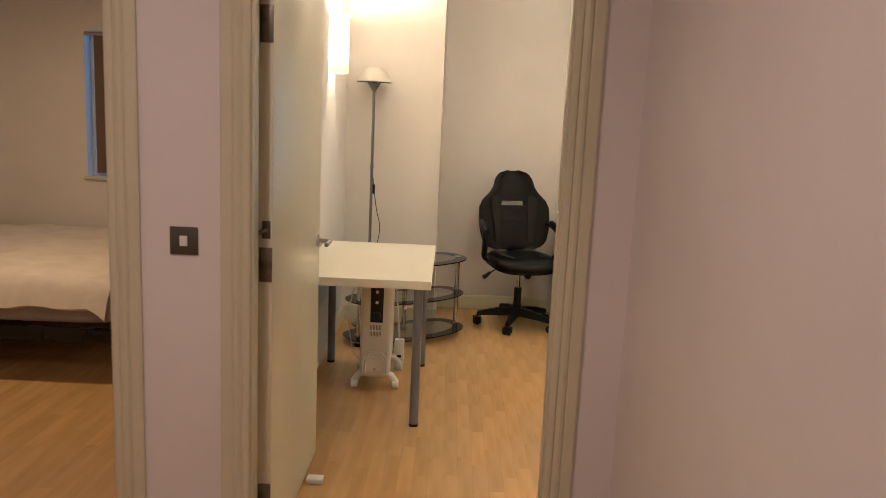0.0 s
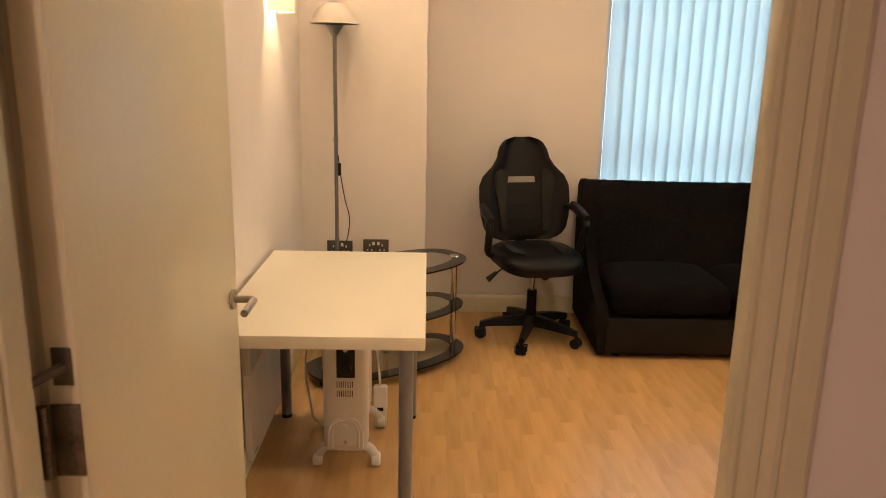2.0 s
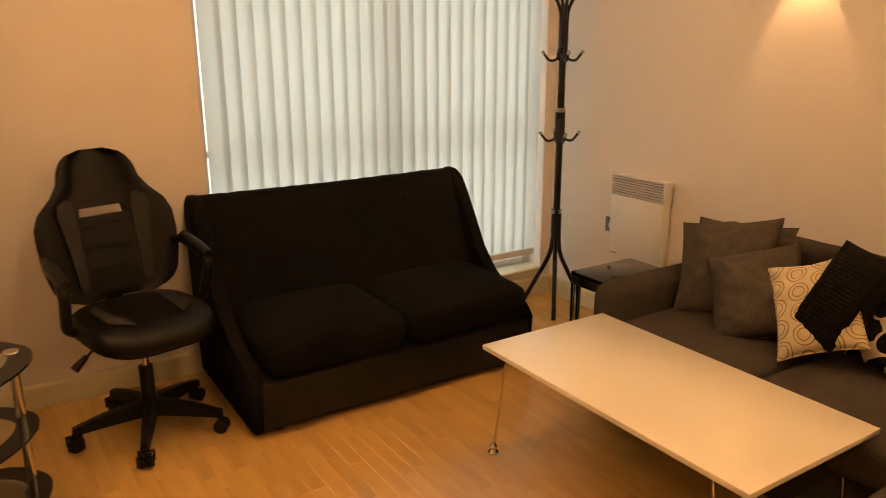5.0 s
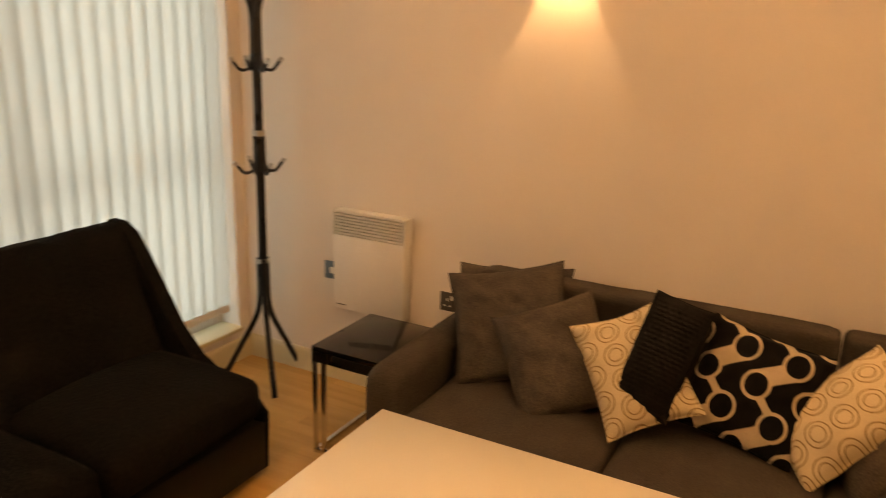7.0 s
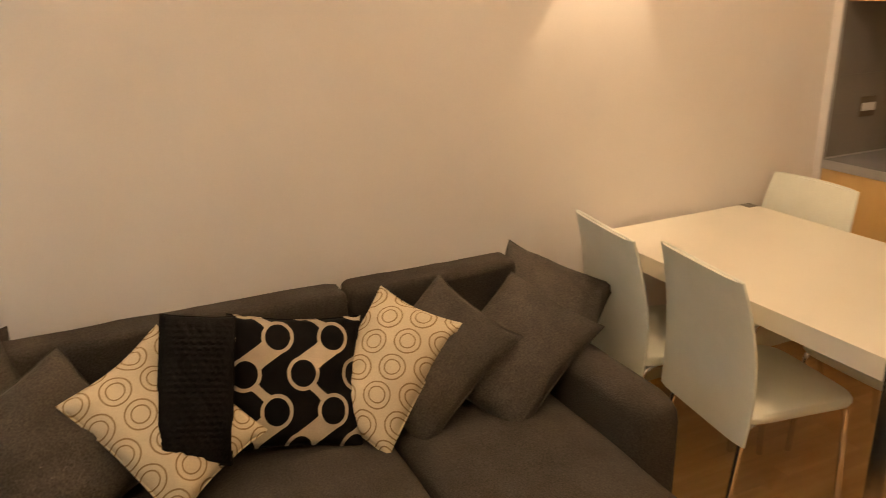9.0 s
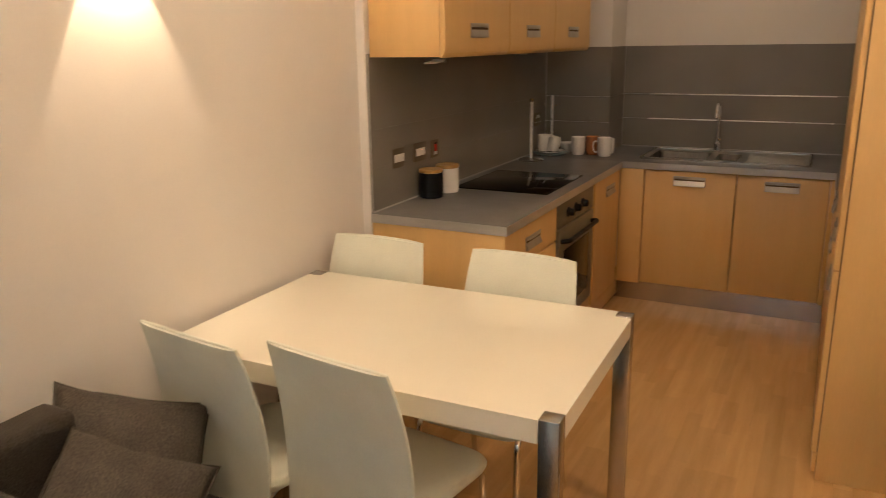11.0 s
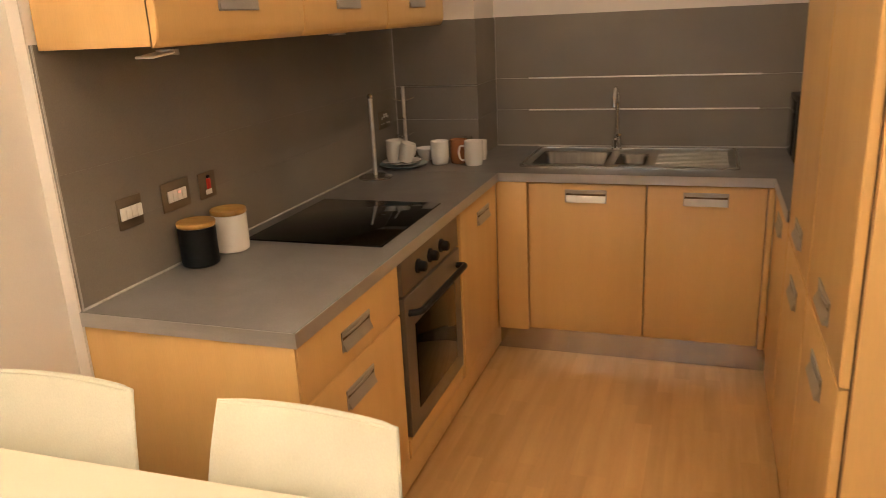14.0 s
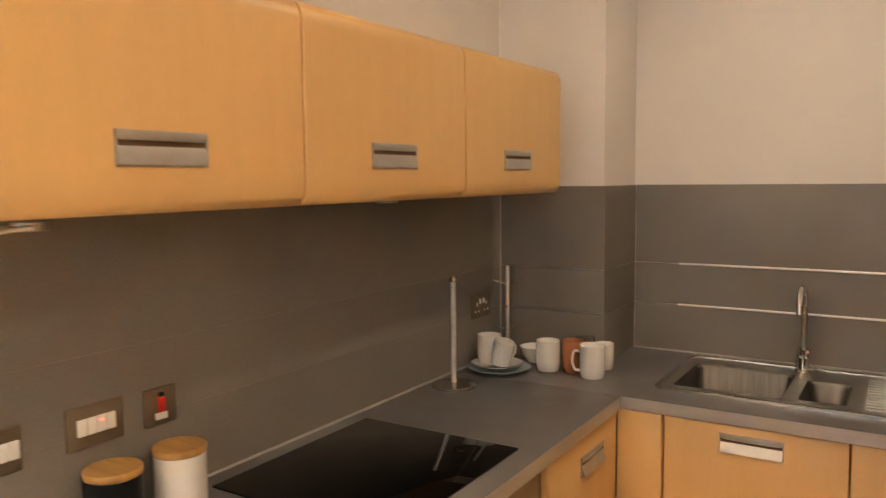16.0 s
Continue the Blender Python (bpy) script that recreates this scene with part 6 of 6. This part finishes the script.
unit("base_unit", "beech effect base cupboard between the sink and the fridge housing", Matrix.Translation((TW, -0.328, 0)) @ EASTW, 0.545, PLY, 0.862, 0.60, [(0, 0.540, PLY + 0.004, 0.858, -0.03, 0.775)])
mw = thing("microwave", "black microwave oven standing on the worktop", "microwave", pose(1.06, -1.02, CT))
part("body", B(-0.24, 0.255, -0.18, 0.17, 0.012, 0.29, bevel=0.006), BLACKPLAST, mw)
for x in (-0.2, 0.2):
    for y in (-0.14, 0.13):
        part("foot", R([(x, y, 0), (x, y, 0.014)], 0.012, 10), BLACKPLAST, mw)
part("door_glass", B(0.252, 0.259, -0.17, 0.06, 0.03, 0.27, bevel=0.002), HOBGLASS, mw)

# worktop things
def canister(name, label, m, body, ribbed):
    c = thing(name, label, "canister", m)
    prof = [(0.052, 0.0), (0.056, 0.004)]
    if ribbed:
        for i in range(13):
            z = 0.01 + i * 0.0085
            prof += [(0.0565, z), (0.0578, z + 0.0042)]
        prof += [(0.0565, 0.122), (0.054, 0.124)]
    else:
        prof += [(0.0575, 0.05), (0.0575, 0.118), (0.055, 0.122)]
    part("jar", L(prof + [(0, 0.122)], 36), body, c)
    part("lid", L([(0.0575, 0.124), (0.0590, 0.127), (0.0590, 0.136), (0.0570, 0.139), (0, 0.1395)], 36), BAMBOO, c, "round bamboo lid")
    part("seal", L([(0.055, 0.121), (0.0565, 0.1235), (0.055, 0.1245), (0, 0.1245)], 30), SATIN, c)
    return c


canister("canister", "black ceramic canister with a bamboo lid", pose(3.160, 0.858, CT), CERAMICBLACK, True)
canister("canister", "white ribbed ceramic canister with a bamboo lid", pose(3.150, 0.700, CT), CERAMIC, True)

kr = thing("kitchen_roll_holder", "upright steel kitchen roll holder on a round base", "roll holder", pose(3.130, -0.440, CT))
part("base", L([(0.078, 0), (0.078, 0.006), (0.070, 0.010), (0.02, 0.014), (0, 0.014)], 32), STEEL, kr)
part("rod", R([(0, 0, 0.012), (0, 0, 0.365)], 0.0095, 14), ALU, kr)
part("knob", L([(0.0, 0.358), (0.013, 0.366), (0.014, 0.376), (0.008, 0.384), (0, 0.386)], 18), STEEL, kr)
mt = thing("mug_tree", "upright steel mug tree with short pegs", "mug tree", pose(3.150, -0.890, CT))
part("base", L([(0.062, 0), (0.062, 0.006), (0.02, 0.012), (0, 0.012)], 28), STEEL, mt)
part("rod", R([(0, 0, 0.01), (0, 0, 0.375)], 0.009, 14), ALU, mt)
for z, a in ((0.30, 30), (0.30, 210), (0.21, 100), (0.21, 280), (0.12, 60), (0.12, 240)):
    c, s = math.cos(radians(a)), math.sin(radians(a))
    part("peg", R([(0.006 * c, 0.006 * s, z), (0.055 * c, 0.055 * s, z + 0.016)], 0.0035, 8), STEEL, mt)


def mug(label, m, material=CERAMIC, r=0.040, h=0.098, handle=0, group="mugs on the worktop"):
    g = thing("mug", label, "mug", m, group)
    part("cup", L([(r * 0.82, 0), (r * 0.9, 0.004), (r, 0.03), (r, h - 0.002), (r - 0.002, h), (r - 0.004, h - 0.003), (r - 0.004, 0.03), (r * 0.78, 0.007), (0, 0.006)], 32), material, g)
    c, s = math.cos(radians(handle)), math.sin(radians(handle))
    pts = [(r - 0.003, 0.78 * h), (r + 0.020, 0.80 * h), (r + 0.028, 0.5 * h), (r + 0.018, 0.22 * h), (r - 0.003, 0.20 * h)]
    part("handle", R(bent([(u * c, u * s, z) for u, z in pts], 0.014), 0.0052, 10), material, g)
    return g


pl = thing("plate", "pale blue plate with a dark rim line", "plate", pose(3.095, -0.710, CT), "stacked plates")
part("dish", L([(0.075, 0), (0.078, 0.003), (0.118, 0.016), (0.120, 0.018), (0.116, 0.018), (0.078, 0.007), (0, 0.006)], 40), PALEBLUE, pl)
pl2 = thing("plate", "white plate resting on the blue plate", "plate", pose(3.100, -0.705, CT + 0.0182), "stacked plates")
part("dish", L([(0.06, 0), (0.064, 0.003), (0.098, 0.012), (0.100, 0.014), (0.096, 0.014), (0.062, 0.006), (0, 0.005)], 40), CERAMIC, pl2)
part("rim_line", R([(0.097 * math.cos(k * math.pi / 20), 0.097 * math.sin(k * math.pi / 20), 0.0148) for k in range(41)], 0.0012, 5), BLACKVINYL, pl2, "dark rim line")
ZP = CT + 0.0182 + 0.0055
mug("white mug standing on the plates", pose(3.138, -0.715, ZP), r=0.046, h=0.108, handle=140)
mug("white mug tilted against its neighbour on the plates", pose(3.070, -0.668, ZP + 0.012, 0, -14, 0), r=0.038, h=0.092, handle=250)
mug("plain white mug beside the plates", pose(2.935, -0.800, CT), r=0.045, h=0.115, handle=300)
mug("plain white mug with its handle outwards", pose(2.755, -0.785, CT), r=0.046, h=0.120, handle=20)
mug("amber glass mug behind the white mugs", pose(2.845, -0.830, CT), AMBER, 0.044, 0.118, 250)
mug("white mug at the back of the group", pose(2.762, -0.925, CT), r=0.036, h=0.098, handle=20)
bw = thing("bowl", "white bowl behind the mugs", "bowl", pose(3.035, -0.900, CT))
part("dish", L([(0.03, 0), (0.032, 0.004), (0.052, 0.03), (0.060, 0.062), (0.057, 0.062), (0.048, 0.031), (0.02, 0.008), (0, 0.007)], 32), CERAMIC, bw)
gt = thing("glass_tumbler", "clear glass tumbler behind the mugs", "glass", pose(2.842, -0.938, CT))
part("cup", L([(0.030, 0), (0.036, 0.11), (0.034, 0.11), (0.028, 0.010), (0, 0.009)], 28), CLEAR, gt)

# bin beside the tall unit
bn = thing("swing_bin", "dark bronze plastic swing-lid bin against the larder panel", "bin", pose(0.945, 1.375, 0))
bb = bmesh.new()
loops = []
for z, wx, wy in ((0, 0.125, 0.165), (0.02, 0.135, 0.175), (0.35, 0.150, 0.195), (0.430, 0.153, 0.198), (0.435, 0.160, 0.205), (0.4545, 0.160, 0.205)):
    loops.append([bb.verts.new((x, y, z)) for x, y in round_rect(-wx, wx, -wy, wy, 0.115, 10)])
for a, b in zip(loops, loops[1:]):
    for k in range(len(a)):
        bb.faces.new((a[k], a[(k + 1) % len(a)], b[(k + 1) % len(a)], b[k]))
bb.faces.new(loops[0][::-1])
bb.faces.new(loops[-1])
part("body", bb, BINPLAST, bn, "", 50)
hd = bmesh.new()
loops = []
for i in range(13):
    a = math.pi / 2 * i / 12
    f = max(math.cos(a) ** 0.72, 0.06)
    r = 0.115 + 0.04 * i / 12
    loops.append([hd.verts.new((x, y, 0.455 + 0.178 * math.sin(a))) for x, y in round_rect(-0.158 * f, 0.158 * f, -0.203 * f, 0.203 * f, r * f, 10)])
for a, b in zip(loops, loops[1:]):
    for k in range(len(a)):
        hd.faces.new((a[k], a[(k + 1) % len(a)], b[(k + 1) % len(a)], b[k]))
hd.faces.new(loops[-1])
part("hood", hd, BINPLAST, bn, "", 70)
part("rim", slab(bmesh.new(), round_rect(-0.164, 0.164, -0.209, 0.209, 0.118, 10), 0.443, 0.4545, round_rect(-0.1605, 0.1605, -0.2055, 0.2055, 0.1145, 10)), BINPLAST, bn, "", 40)


def hood_at(u, v, out=0.0):
    """A point on the domed hood, u across and v along, both from -1 to 1."""
    q = min(0.999, (abs(u) ** 2.6 + abs(v) ** 2.6) ** (1 / 2.6))
    a = math.acos(q ** (1 / 0.72))
    return Vector((0.158 * u, 0.203 * v, 0.455 + 0.178 * math.sin(a) + out))


# the swing flap stands a little proud of the hood, framed by a dark line
flap = bmesh.new()
n = 16
g = {}
for i in range(n + 1):
    for j in range(n + 1):
        p, q = 2 * i / n - 1, 2 * j / n - 1
        g[i, j] = flap.verts.new(hood_at(0.60 * p * math.sqrt(1 - 0.45 * q * q), 0.80 * q * math.sqrt(1 - 0.45 * p * p), 0.004 + 0.004 * (1 - max(abs(p), abs(q)) ** 8)))
for i in range(n):
    for j in range(n):
        flap.faces.new((g[i, j], g[i + 1, j], g[i + 1, j + 1], g[i, j + 1]))
bmesh.ops.solidify(flap, geom=flap.faces[:], thickness=0.006)
part("swing_flap", flap, BINPLAST, bn, "", 60)
# Black tube laid on the hood paints the shade of the flap's gap.
gap = []
for k in range(65):
    a = 2 * math.pi * k / 64
    c, s = math.cos(a), math.sin(a)
    m = max(abs(c), abs(s))
    p, q = c / m, s / m
    gap.append(hood_at(0.615 * p * math.sqrt(1 - 0.45 * q * q), 0.815 * q * math.sqrt(1 - 0.45 * p * p), 0.0015))
part("flap_gap_line", R(gap, 0.0032, 6), BLACKPLAST, bn, "black line painting the shaded gap round the flap")
part("sticker", B(0.1465, 0.1505, 0.040, 0.085, 0.22, 0.335), WHITEPLAST, bn, "pale paper sticker")

# ---------------------------------------------------------------- bedroom
bd = thing("bed", "double bed with a rumpled cream duvet on a black frame", "bed", pose(-2.83, 5.12, 0))
for y in (-0.93, 0.93):
    part("side_rail", B(-1.08, 1.08, y - 0.02, y + 0.02, 0.22, 0.30, bevel=0.004), BLACKMETAL, bd)
for s in (-1, 1):
    part("end_rail", B(s * 1.08 - 0.02, s * 1.08 + 0.02, -0.90, 0.90, 0.22, 0.30, bevel=0.004), BLACKMETAL, bd)
    for y in (-0.9, 0.9):
        part("post", R([(s * 1.10, y, 0), (s * 1.10, y, 0.66)], 0.022, 12), BLACKMETAL, bd)
    part("end_bar", R(bent([(s * 1.10, -0.9, 0.62), (s * 1.10, -0.5, 0.70), (s * 1.10, 0.5, 0.70), (s * 1.10, 0.9, 0.62)], 0.2), 0.014, 10), BLACKMETAL, bd)
part("mattress", puffy(-1.05, 1.05, -0.90, 0.90, 0.30, 0.50, 0.05, 0.0, nx=10, seed=21), MATTRESS, bd, "", 60)
dv = bmesh.new()
n = 44
g = {}
for i in range(n + 1):
    for j in range(n + 1):
        u, v = 2 * i / n - 1, 2 * j / n - 1
        x, y = 1.06 * u, 0.985 * v
        over = max(0, abs(v) - 0.93) / 0.07
        z = 0.575 + 0.030 * noise.noise(Vector((x * 2.2, y * 2.2, 3))) + 0.020 * noise.noise(Vector((x * 6, y * 5, 8))) - over * (0.16 + 0.06 * noise.noise(Vector((x * 4, 0, 1)))) - 0.05 * max(0, abs(u) - 0.93) / 0.07
        g[i, j] = dv.verts.new((x, y, z))
for i in range(n):
    for j in range(n):
        dv.faces.new((g[i, j], g[i + 1, j], g[i + 1, j + 1], g[i, j + 1]))
bmesh.ops.recalc_face_normals(dv, faces=dv.faces[:])
bmesh.ops.solidify(dv, geom=dv.faces[:], thickness=0.045)
duv = tagged(new("duvet", mesh_of("duvet", dv, LINEN, 80)), "rumpled cream duvet spread over the bed", "duvet")
duv.location = (-2.83, 5.12, 0)

# ---------------------------------------------------------------- floor pieces
staves()
